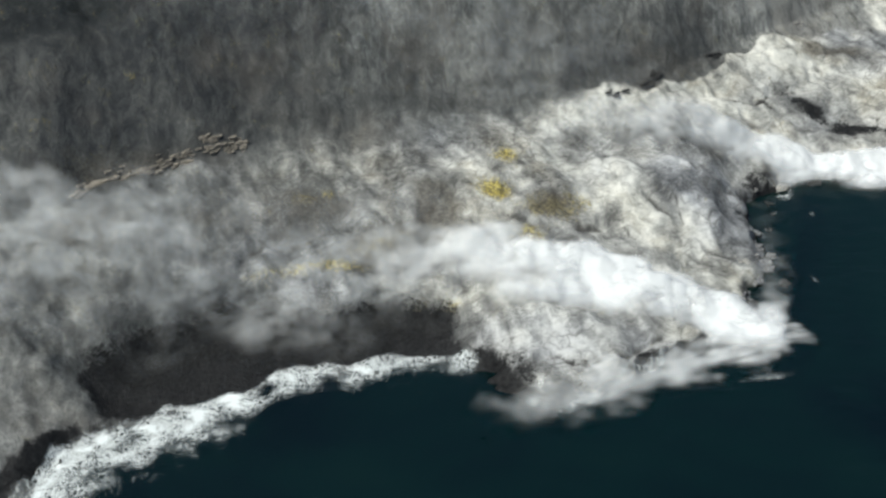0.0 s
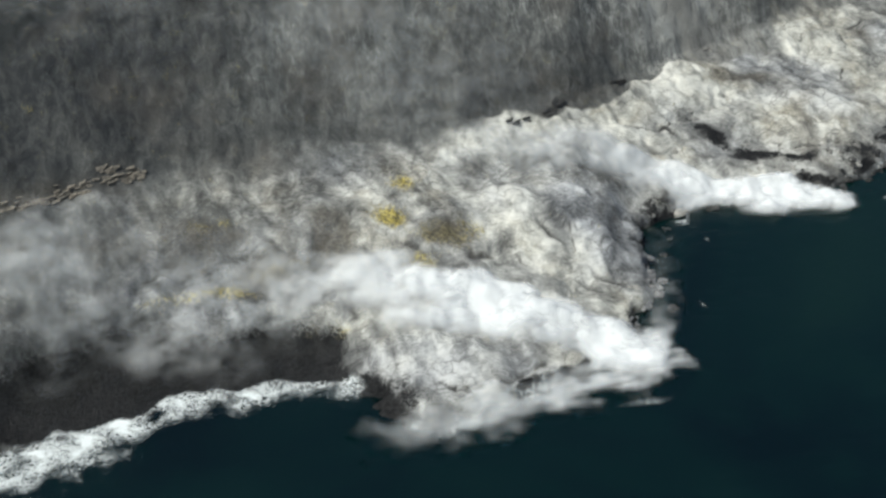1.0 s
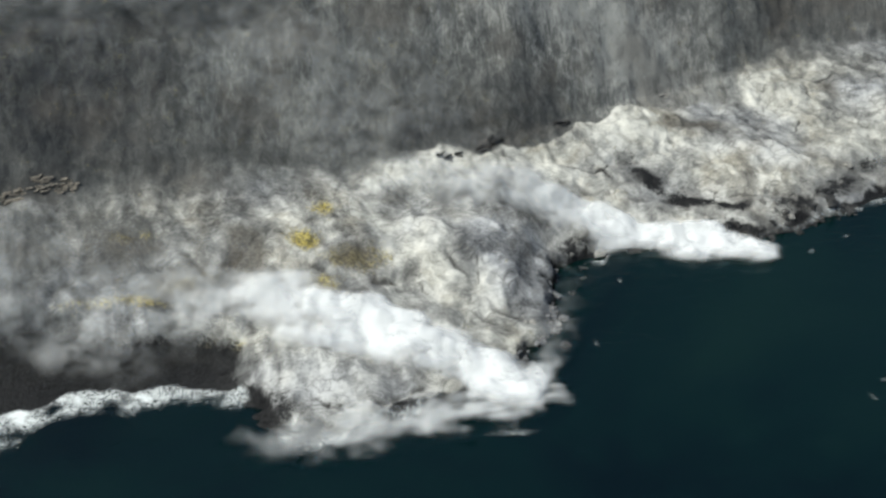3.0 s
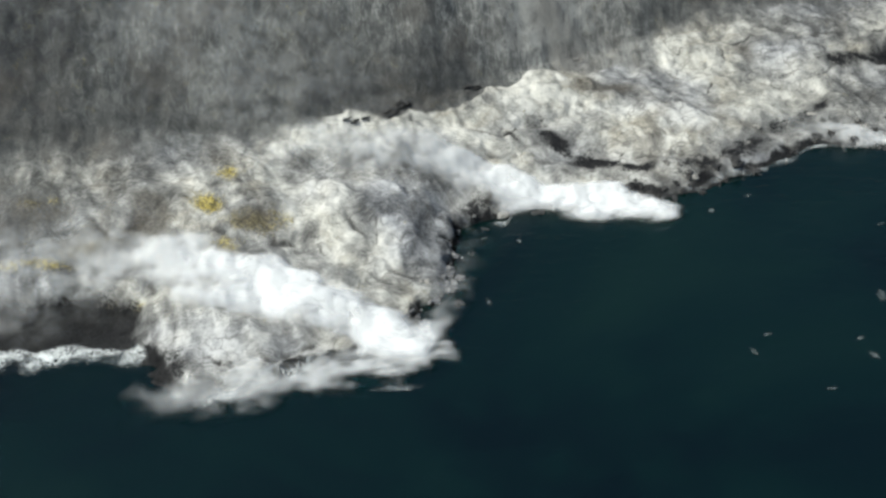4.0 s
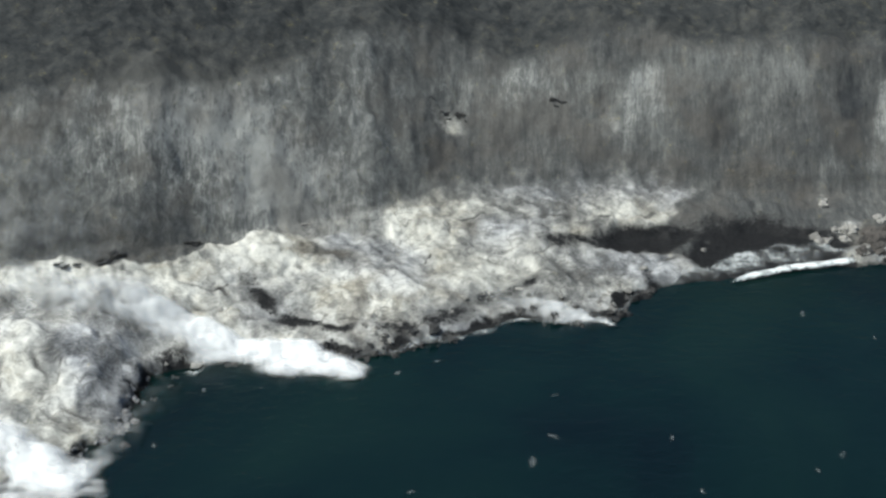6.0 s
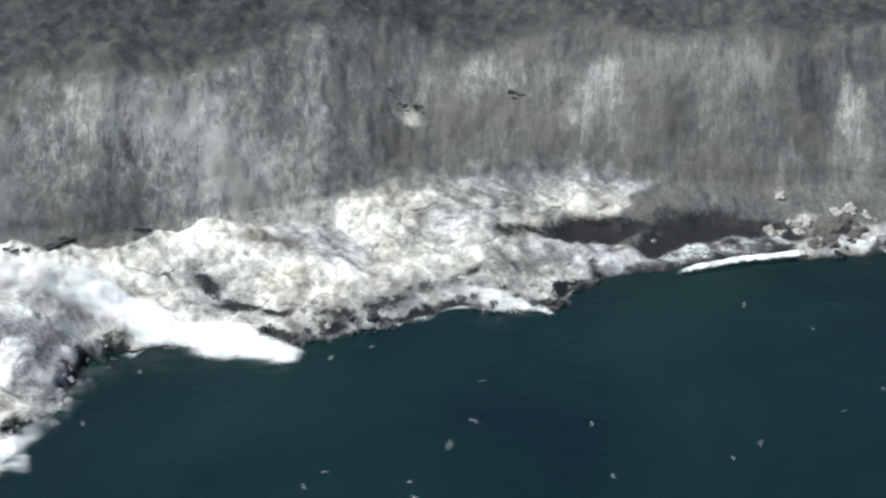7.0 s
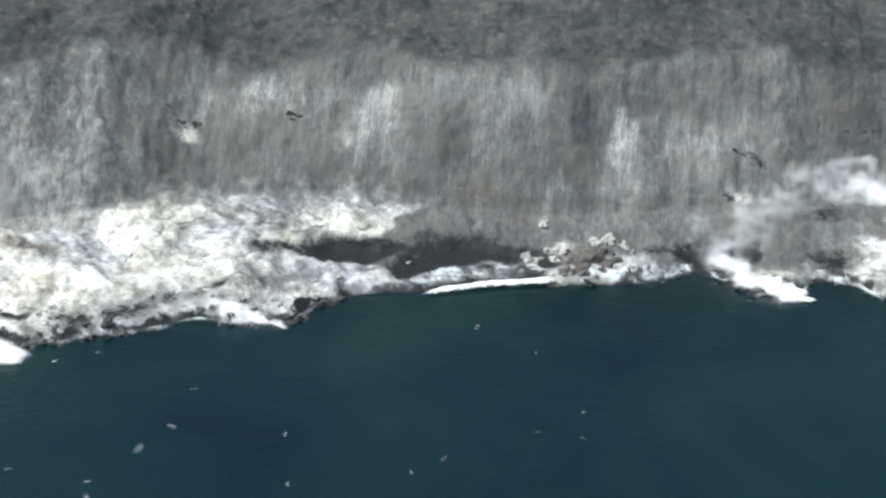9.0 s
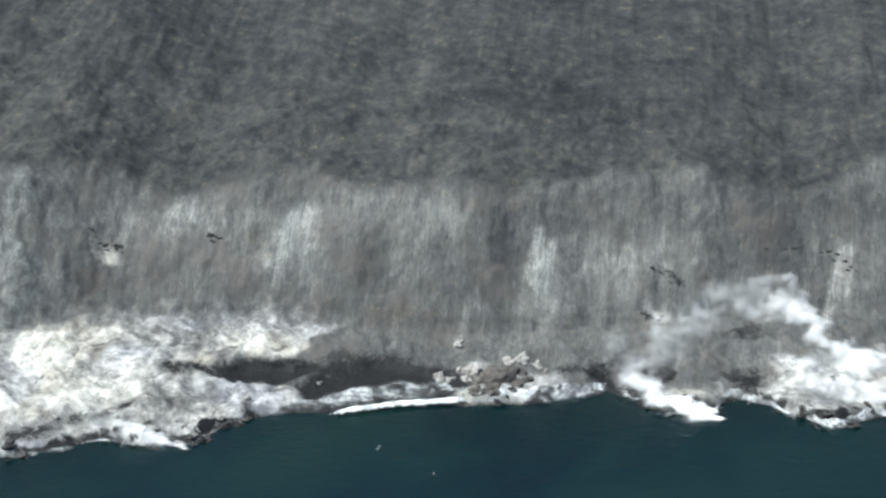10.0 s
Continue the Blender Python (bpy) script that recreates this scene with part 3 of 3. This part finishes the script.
def foam_band(label, x0, x1, reach, inland, strength, seed=0, crest=0.75):
    """Foam along the shore from x0 to x1; reach(x), inland(x): metres out and in."""
    px = np.arange(x0, x1, 0.5)
    k = np.linspace(0, 1, 34)
    gx = np.broadcast_to(px, (34, len(px))).copy()
    out, into = reach(px), inland(px)
    wob = 1.0 + 0.7 * layered(px * 0.12, px * 0 + seed, 3, 3)
    off = -out * wob + (out * wob + into) * k[:, None]
    gy = shore_at(gx, gx * 0 - 20) + off
    z = lift(gx, gy) + 0.1 + 0.25 * np.maximum(layered(gx * 0.3, gy * 0.3, 2, 5), 0)
    ends = step(0, 4, px - x0) * step(0, 4, x1 - px)
    across = step(0, crest, k) * step(1.0, crest + 0.5 * (1 - crest), k)
    thick = (strength(px) if callable(strength) else strength) * ends[None] * across[:, None] * (0.8 + 1.0 * layered(gx * 0.22, gy * 0.3, 4, 7 + seed))
    return tagged(sheet("surf", gx, gy, z, FOAM, dict(thick=thick)), label, "surf", "bands of surf", "stuff")


foam_band("broad white surf washing up a black sand beach", -137, -70,
          lambda x: np.interp(x, [-137, -128, -118, -106, -103, -90, -75], [13, 15, 13, 9.5, 6.6, 5.6, 4.4]), lambda x: 0 * x + 1.6, lambda x: np.interp(x, [-110, -92, -76], [1.12, 1.0, 0.74]))
foam_band("thin foam streaks drifting off the lava headland", -70, -31, lambda x: 0 * x + 4.5, lambda x: 0 * x + 0.8, 0.5, 1)
foam_band("thin broken foam at the foot of the lava front", -18, 72, lambda x: 0 * x + 1.6, lambda x: 0 * x + 0.9, 0.5, 2)
foam_band("lacy spent foam spread over a black beach", 74, 117, lambda x: 0 * x + 2.0, lambda x: np.interp(x, [74, 84, 91, 101, 108, 117], [2, 4, 8.5, 11, 9, 3]), lambda x: np.interp(x, [80, 89, 92, 97, 110], [0.45, 0.62, 0.8, 0.5, 0.46]), 3, 0.7)
foam_band("white surf breaking on dark rocks", 118, 146, lambda x: 0 * x + 2.0, lambda x: 0 * x + 3.2, 0.7, 4)
foam_band("thin broken foam at the foot of the lava front", 146, 212, lambda x: 0 * x + 1.8, lambda x: 0 * x + 1.5, 0.7, 5)


def breaker():
    """A small wave rolling over: a ridge with a steep white face."""
    px = np.arange(87, 119, 0.4)
    line = np.interp(px, [87, 92, 99, 107, 114, 119], [8.8, 11.4, 14.3, 16.6, 18.0, 18.6]) + 0.4 * layered(px * 0.2, px * 0, 2, 4)
    k = np.linspace(-1, 1, 15)
    wide = (0.5 + 0.6 * step(87, 93, px)) * step(119, 112, px) + 0.15
    gx = np.broadcast_to(px, (15, len(px))).copy()
    gy = line + k[:, None] * wide * (1.1 + 0.4 * layered(gx * 0.4, k[:, None] * 1.0, 2, 6))
    z = 0.1 + 0.75 * wide * np.clip(1 - k[:, None] ** 2, 0, 1) ** 0.7 + 0.12 * layered(gx * 0.8, gy * 0.8, 2, 2) + lift(gx, gy) * 0.6
    thick = step(0, 0.6, 1 - np.abs(k))[:, None] * step(0, 5, px - 87) * step(0, 8, 119 - px) * (1.35 + 0.9 * layered(gx * 0.35, gy * 0.5, 3, 8))
    tagged(sheet("breaking_wave", gx, gy, z, FOAM, dict(thick=thick)), "small white wave breaking onto a black beach", "wave")


breaker()


def fleck(cx, cy, size, lean, slim=0.5, much=0.40):
    k = np.linspace(-1, 1, 11)
    a, b = np.meshgrid(k * size, k * size * slim)
    gx, gy = cx + a * math.cos(lean) - b * math.sin(lean), cy + a * math.sin(lean) + b * math.cos(lean)
    thick = much * np.clip(1 - np.hypot(*np.meshgrid(k, k)), 0, 1) ** 0.5
    z = 0.2 + 0.15 * layered(gx * 0.9, gy * 0.9, 2, 3)
    tagged(sheet("foam_fleck", gx, gy, z, FOAM, dict(thick=thick)), "small white foam fleck on dark water", "foam", "flecks of foam on the water", "stuff")


for cx, cy, size in ((49, -42, 1.6), (45, -49, 1.8), (39, -59, 1.1), (40, -63, 1.6), (22, -61, 1.2), (32, -70, 1.2), (69, -42, 1.1), (97, -46, 1.5), (92, -50, 1.1), (50, -30, 1.0),
                     (121, -29, 1.0), (112, -10, 0.8), (25, -57, 1.0), (72, -56, 1.2), (113, -36, 0.9), (121, -37, 0.9), (-22, -34, 1.6), (-18, -46, 1.2), (-12, -30, 1.0), (22, -24, 1.3), (29, -20, 1.2), (100, -2, 1.4)):
    fleck(cx, cy, 0.95 * size, rng.uniform(0, 3.1))


fleck(-33, -65.5, 5, 0.03, 0.2, 0.45)
fleck(-25, -59, 3, -0.05, 0.25, 0.4)


# ---- steam ----
def steam(label, spine, tall=0.5, wispy=0.0, layers=7, ragged=1.2):
    """Steam hugging the ground: nested billowing skins over a line of (x, y, half width, opacity, height above ground)."""
    line = np.array(spine, float)
    far = np.r_[0, np.cumsum(np.linalg.norm(np.diff(line[:, :2], axis=0), axis=1))]
    at = np.linspace(0, far[-1], max(int(far[-1] / 1.2), 12))
    core = np.stack([np.interp(at, far, line[:, k]) for k in range(5)], 1)
    for _ in range(4):
        core[1:-1] = (core[:-2] + 2 * core[1:-1] + core[2:]) / 4
    wide = core[:, 2].max() * 1.7 + 1
    low, high = core[:, :2].min(0) - wide, core[:, :2].max(0) + wide
    pace = 0.42 if wide < 14 else 0.7
    gx, gy = np.meshgrid(np.arange(low[0], high[0], pace), np.arange(low[1], high[1], pace))
    size = core[:, 2].mean()
    k1, k2 = 0.55 / size, 1.5 / size
    wx = gx + ragged * size * layered(gx * k1 * 0.8, gy * k1 * 1.4, 3, 2)
    wy = gy + ragged * size * layered(gx * k1 * 0.8 + 50, gy * k1 * 1.4, 3, 6)
    near = np.full(gx.shape, 99.0)
    half, dense, lifted = np.ones(gx.shape), np.zeros(gx.shape), np.zeros(gx.shape)
    for cx, cy, r, much, up in core:
        v = np.hypot((wx - cx), (wy - cy)) / r
        closer = v < near
        near = np.where(closer, v, near)
        half, dense, lifted = np.where(closer, r, half), np.where(closer, much, dense), np.where(closer, up, lifted)
    for _ in range(6):
        for field in (half, dense, lifted):
            field[1:-1, 1:-1] = (field[1:-1, 1:-1] * 2 + field[:-2, 1:-1] + field[2:, 1:-1] + field[1:-1, :-2] + field[1:-1, 2:]) / 6
    p = np.clip(1 - near / 1.3, 0, 1)
    patchy = np.clip(0.95 + 0.9 * layered(gx * k1 * 1.2, gy * k1 * 1.6, 3, 12), 0.35, 1.1)
    puff = 0.9 + 0.5 * layered(gx * k2, gy * k2, 2, 9) + 0.6 * layered(gx * k1, gy * k1, 2, 11)
    top = tall * half * np.clip(p * (2 - p), 0, 1) ** 0.6 * np.clip(puff, 0.25, 1.6)
    base = np.maximum(coast(gx, gy)[0], 0.1) + lifted * step(0, 0.4, p)
    for _ in range(8):
        base[1:-1, 1:-1] = (base[1:-1, 1:-1] + base[:-2, 1:-1] + base[2:, 1:-1] + base[1:-1, :-2] + base[1:-1, 2:]) / 5
    verts, faces, a_dense, a_cut, start = [], [], [], [], 0
    ny, nx = gx.shape
    i = (np.arange(ny - 1)[:, None] * nx + np.arange(nx - 1)).ravel()
    quads = np.stack([i, i + 1, i + nx + 1, i + nx], 1)
    quads = quads[(p.ravel()[quads] > 0).any(1)]
    used = np.unique(quads)
    again = np.zeros(ny * nx, int)
    again[used] = np.arange(len(used))
    quads = again[quads]
    for k in range(layers):
        f = (k + 0.6) / layers
        edge = step(0.0, 0.8, p - 0.12 * f)
        tau = -np.log(1 - np.clip(dense, 0, 0.985)) * (dense + (1 - dense) * patchy) * edge * 1.9
        verts.append(np.stack([gx, gy, base + 0.15 + top * f], -1).reshape(-1, 3)[used])
        a_dense.append((1 - np.exp(-tau / layers)).ravel()[used])
        a_cut.append((0.56 - 0.22 * dense * edge).ravel()[used])
        faces.append(quads + start)
        start += len(used)
    me = bpy.data.meshes.new("steam_plume")
    me.from_pydata(np.concatenate(verts).tolist(), [], np.concatenate(faces).tolist())
    me.polygons.foreach_set("use_smooth", np.full(len(me.polygons), True))
    count = len(me.vertices)
    for key, value in (("dense", np.concatenate(a_dense)), ("cut", np.concatenate(a_cut)), ("wispy", np.full(count, wispy))):
        me.attributes.new(key, "FLOAT", "POINT").data.foreach_set("value", value.astype(np.float32))
    me.materials.append(STEAM)
    return tagged(new("steam_plume", me), label, "steam", "steam plumes of the lava coast", "stuff")


steam("dense white steam rolling along the shore of a lava cove",
      [(13.5, -23.4, 3.1, 0.985, 0), (8, -22.7, 3.1, 0.985, 0), (-3, -20.2, 3.4, 0.98, 0), (-11, -18.3, 3.6, 0.93, 0.3), (-18, -16, 4, 0.72, 0.6), (-28, -15, 5, 0.48, 0.8), (-40, -15.5, 5.2, 0.32, 1), (-54, -17, 5, 0.12, 1.5)], ragged=0.6)
steam("thick white steam pouring off the lava headland",
      [(-30, -57, 4.2, 0.97, 0), (-36, -54, 4.6, 0.98, 0), (-44, -50.5, 4.8, 0.98, 0.3), (-54, -47, 5.2, 0.97, 0.6), (-63, -43.5, 5.6, 0.88, 1), (-73, -41, 5.6, 0.55, 1.2), (-84, -40.5, 5.8, 0.28, 1.5), (-98, -41, 6, 0.12, 2)], ragged=0.8)
steam("white steam low along the seaward side of the headland",
      [(-31, -60, 2.2, 0.45, 0), (-37, -61, 2.8, 0.55, 0), (-46, -62.5, 3.0, 0.5, 0), (-57, -65, 3.4, 0.38, 0), (-66, -66, 3.6, 0.26, 0), (-73, -65.5, 3, 0.1, 0)], 0.4, 0.6)
steam("wispy steam tongues trailing off the headland tip", [(-26.5, -57.5, 2.2, 0.4, 0), (-31, -58.5, 3.2, 0.5, 0), (-38, -59.5, 2.6, 0.3, 0)], 0.3, 1.0, 5)
steam("thin steam and spray along the rocky side of the headland", [(-19.5, -29, 2.2, 0.03, 0), (-22.5, -37, 2.6, 0.06, 0), (-25, -45, 2.8, 0.12, 0), (-28, -53, 3, 0.3, 0)], 0.3, 0.6, 5)
steam("thin blue-grey steam haze hanging over a black beach",
      [(-86, -48, 4, 0.08, 2), (-98, -46, 6.5, 0.15, 2), (-110, -41, 8.5, 0.2, 2.5), (-122, -40, 9, 0.3, 3), (-135, -43, 10, 0.3, 3), (-152, -48, 10, 0.24, 3)], 0.4, 0.0, 5)
steam("small wispy white steam at the edge of the lava", [(62, -6.5, 1.0, 0.75, 0), (55, -5, 1.6, 0.55, 0), (47, -3, 2.2, 0.34, 0), (40, 0, 2.4, 0.12, 0.3)], 0.5, 0.8, 5)
steam("white steam fanning inland from a vent on the shore",
      [(167, 17.5, 1.4, 0.97, 0), (160, 20, 2.6, 0.92, 0), (154.5, 23.5, 3.8, 0.6, 0), (150, 30, 4.6, 0.36, 0.5), (147, 37, 5, 0.16, 1)], 0.5, 0.2)
steam("white steam curling round a dark hollow under the cliff",
      [(162, 46, 3.2, 0.16, 0.3), (164, 52, 3.4, 0.2, 0.3), (172, 54.5, 3.4, 0.18, 0.3), (180, 55, 3.8, 0.32, 0.3), (187, 55, 4.4, 0.55, 0.3), (189.5, 49, 3.8, 0.5, 0.3), (191, 43, 3.6, 0.55, 0.3), (196, 38.5, 3.6, 0.55, 0.3), (206, 36.5, 3.6, 0.4, 0.3)], 0.5, 0.15)
steam("thin steam drifting up the foot of the ash cliff", [(153, 30, 4, 0.14, 0.5), (157, 38, 5.5, 0.18, 1), (163, 46, 5.5, 0.15, 1), (170, 52, 4.5, 0.1, 1)], 0.4, 0.1, 5)
steam("white steam bank over bleached lava", [(212, 28, 3.6, 0.5, 0), (203, 28, 3.8, 0.42, 0), (192, 27, 3.2, 0.3, 0), (184, 30, 2.6, 0.15, 0)], 0.5, 0.2)
steam("faint grey steam veil against the ash cliff", [(-32, -4, 6, 0.04, 2), (-50, -4, 9, 0.07, 2.5), (-70, -2, 11, 0.10, 3), (-95, 2, 12, 0.10, 3), (-130, -2, 11, 0.08, 3)], 0.3, 0.0, 4)
steam("faint steam veil thinning out over the bleached lava", [(-64, -38, 4, 0.04, 1), (-78, -33, 5, 0.07, 1.5), (-96, -35, 6, 0.09, 2), (-116, -34, 7, 0.08, 2)], 0.4, 0.3, 5)


# ---- rocks ----
def rock_mesh(name, seed, material, flat=0.7, rough=0.45):
    bm = bmesh.new()
    bmesh.ops.create_icosphere(bm, subdivisions=3, radius=1)
    shift = Vector((seed * 3.7, seed * 1.3, seed * 7.1))
    for v in bm.verts:
        n = noise.noise(v.co * 0.9 + shift) * rough * 1.5 + noise.noise(v.co * 2.6 + shift) * rough * 1.1 - 0.35 * abs(noise.noise(v.co * 1.7 - shift))
        v.co *= 1 + n
        v.co.z *= flat
    me = bpy.data.meshes.new(name)
    bm.to_mesh(me)
    bm.free()
    me.materials.append(material)
    return me


def scatter_rocks(name, label, group, meshes, spots, low, high):
    for n, (x, y) in enumerate(spots):
        size = rng.uniform(low, high) * rng.uniform(0.7, 1.2)
        ob = new(name, meshes[n % len(meshes)])
        ob.matrix_world = Matrix.LocRotScale((x, y, max(height(x, y), -0.3) - 0.28 * size), Euler((rng.uniform(-0.4, 0.4), rng.uniform(-0.4, 0.4), rng.uniform(0, 6.3))),
                                             (size * rng.uniform(0.8, 1.5), size, size * rng.uniform(0.7, 1.1)))
        tagged(ob, label, "rock", group)


black_meshes = [rock_mesh("boulder", k, BLACK_ROCK) for k in range(5)]
pale_meshes = [rock_mesh("boulder", 20 + k, PALE_ROCK) for k in range(4)]
grey_meshes = [rock_mesh("boulder", 60 + k, GREY_ROCK) for k in range(4)]
brown_meshes = [rock_mesh("boulder", 40 + k, BROWN_ROCK, 0.9, 0.32) for k in range(4)]


def along_shore(x0, x1, count, low, high):
    spots = []
    for _ in range(count):
        x = rng.uniform(x0, x1)
        y = float(shore_at(np.array([x]), np.array([-20.0]))[0]) + rng.uniform(low, high)
        spots.append((x, y))
    return spots


scatter_rocks("boulder", "wet black lava boulder at the water's edge", "boulders along the shore", black_meshes, along_shore(-34, 74, 110, -1.5, 3.0) + along_shore(116, 205, 60, -1.5, 3), 0.4, 1.3)
scatter_rocks("boulder", "bleached pale lava boulder on the lava apron", "boulders along the shore", pale_meshes, along_shore(-66, 84, 70, 2, 12), 0.3, 0.95)
scatter_rocks("boulder", "grey lava block broken off the headland, awash in the sea", "boulders along the shore", grey_meshes,
              [p for p in zip(rng.uniform(-34, -18, 260), rng.uniform(-50, -24, 260)) if -1.6 < coast(np.array([p[0]]), np.array([p[1]]))[1]["d"][0] < 2.2][:55], 0.3, 0.8)
scatter_rocks("boulder", "brown lava boulder beside the black beach", "boulders along the shore", brown_meshes, [(120, 27), (124, 27.5), (122, 24.5), (118.5, 24), (125.5, 24), (121, 21.5), (126.5, 28.5), (117, 21), (128, 25.5)], 1.6, 2.9)
scatter_rocks("boulder", "bleached pale lava boulder beside the black beach", "boulders along the shore", pale_meshes, [(108.5, 26.8), (113.2, 28.4), (114.5, 26), (110.5, 26), (116, 28), (112, 36), (118, 20.5), (123.5, 31.5), (126, 32), (129.5, 31.2), (131.5, 30)], 1.0, 2.0)


def part(name, mesh, parent, m):
    ob = new(name, mesh)
    ob.parent = parent
    ob.matrix_basis = m
    return ob


def slab_mesh(seed, material):
    bm = bmesh.new()
    bmesh.ops.create_cube(bm, size=2)
    bmesh.ops.subdivide_edges(bm, edges=bm.edges, cuts=2, use_grid_fill=True)
    for v in bm.verts:
        v.co += Vector([noise.noise(v.co * 1.3 + Vector((seed * 5 + k, k, seed))) * 0.5 for k in range(3)])
    me = bpy.data.meshes.new("slab")
    bm.to_mesh(me)
    bm.free()
    me.materials.append(material)
    return me


tan_slabs = [slab_mesh(k, TAN_ROCK) for k in range(4)]
black_slabs = [slab_mesh(9 + k, BLACK_ROCK) for k in range(3)]


def outcrop(label, line, count, size, slabs, up=0.05):
    base = new("rock_outcrop")
    base.location = (*line[0], height(*line[0]))
    for _ in range(count):
        k = rng.uniform(0, len(line) - 1.001)
        i = int(k)
        p = np.array(line[i]) * (1 - k + i) + np.array(line[i + 1]) * (k - i) + rng.normal(0, 0.35, 2)
        aim = math.atan2(line[i + 1][1] - line[i][1], line[i + 1][0] - line[i][0])
        big = size * rng.uniform(0.6, 1.3)
        part("slab", slabs[int(rng.integers(len(slabs)))], base,
             Matrix.LocRotScale(Vector((p[0], p[1], height(*p) + up)) - base.location, Euler((rng.uniform(-0.3, 0.3), rng.uniform(-0.2, 0.2), aim + rng.uniform(-0.25, 0.25))), (big * 1.8, big * 0.6, big * 0.45)))
    tagged(base, label, "rock")


outcrop("long tan layered rock ledge on the ash slope", [(-125, -32.5), (-118, -28.5), (-112, -26), (-106, -23.5), (-101, -22)], 140, 0.30, tan_slabs, 0.12)
outcrop("small jagged dark rock outcrop at the cliff foot", [(-34.5, -6.6), (-32.5, -5.3), (-31, -4), (-30.5, -3.2)], 12, 0.42, black_slabs, 0.5)
outcrop("thin dark rock lip where the ash meets the bleached lava", [(-42, -9.6), (-39.5, -8.8), (-37, -7.8)], 8, 0.26, black_slabs, 0.45)
outcrop("dark cracked rock lip at the cliff foot", [(-20, 3.3), (-16.5, 4.4)], 7, 0.34, black_slabs, 0.4)
outcrop("dark overhanging rock lip above a pale hollow scar", [(27.2, 45.4), (31, 45.1), (34.4, 45.7), (34.9, 44.2)], 18, 0.25, black_slabs)
outcrop("dark broken rocks on the ash cliff", [(53.5, 50), (57, 49.6)], 7, 0.3, black_slabs)
outcrop("dark broken rocks high on the ash cliff", [(153, 56), (156, 56.3), (158.5, 55.7)], 7, 0.26, black_slabs)
outcrop("dark rock lip above a brown hollow", [(152, 48.8), (157, 49.8)], 7, 0.32, black_slabs)
outcrop("dark rock band at the rim of a steaming gully", [(178, 64), (186, 65), (194, 66), (200, 64)], 14, 0.3, black_slabs)
outcrop("small pale rock stack at the cliff foot", [(2, 15.2), (3.2, 15.6)], 5, 0.4, [slab_mesh(30, PALE_ROCK)])


# ---- scrub on the plateau ----
def scrub():
    verts, faces = [], []
    for _ in range(1000):
        x, y = rng.uniform(-60, 260), 68 + rng.gamma(1.6, 40)
        if wave_noise(np.array([x * 0.04]), np.array([y * 0.05]), 9)[0] < rng.uniform(-0.35, 0.25):
            continue
        z, size = height(x, y), rng.uniform(0.15, 0.42)
        for _ in range(6):
            a, lean = rng.uniform(0, 6.3), rng.uniform(0.3, 1.1)
            d = np.array([math.cos(a) * lean, math.sin(a) * lean, 1.0]) * size
            side = np.array([-math.sin(a), math.cos(a), 0]) * size * 0.35
            k = len(verts)
            o = np.array([x, y, z - 0.05])
            verts += [tuple(o - side * 0.3), tuple(o + side * 0.3), tuple(o + d * 0.7 + side), tuple(o + d), tuple(o + d * 0.7 - side)]
            faces.append((k, k + 1, k + 2, k + 3, k + 4))
    me = bpy.data.meshes.new("scrub")
    me.from_pydata(verts, [], faces)
    me.materials.append(SCRUB)
    tagged(new("scrub", me), "ash-covered dry scrub dotted over the plateau", "scrub", kind="stuff")


scrub()
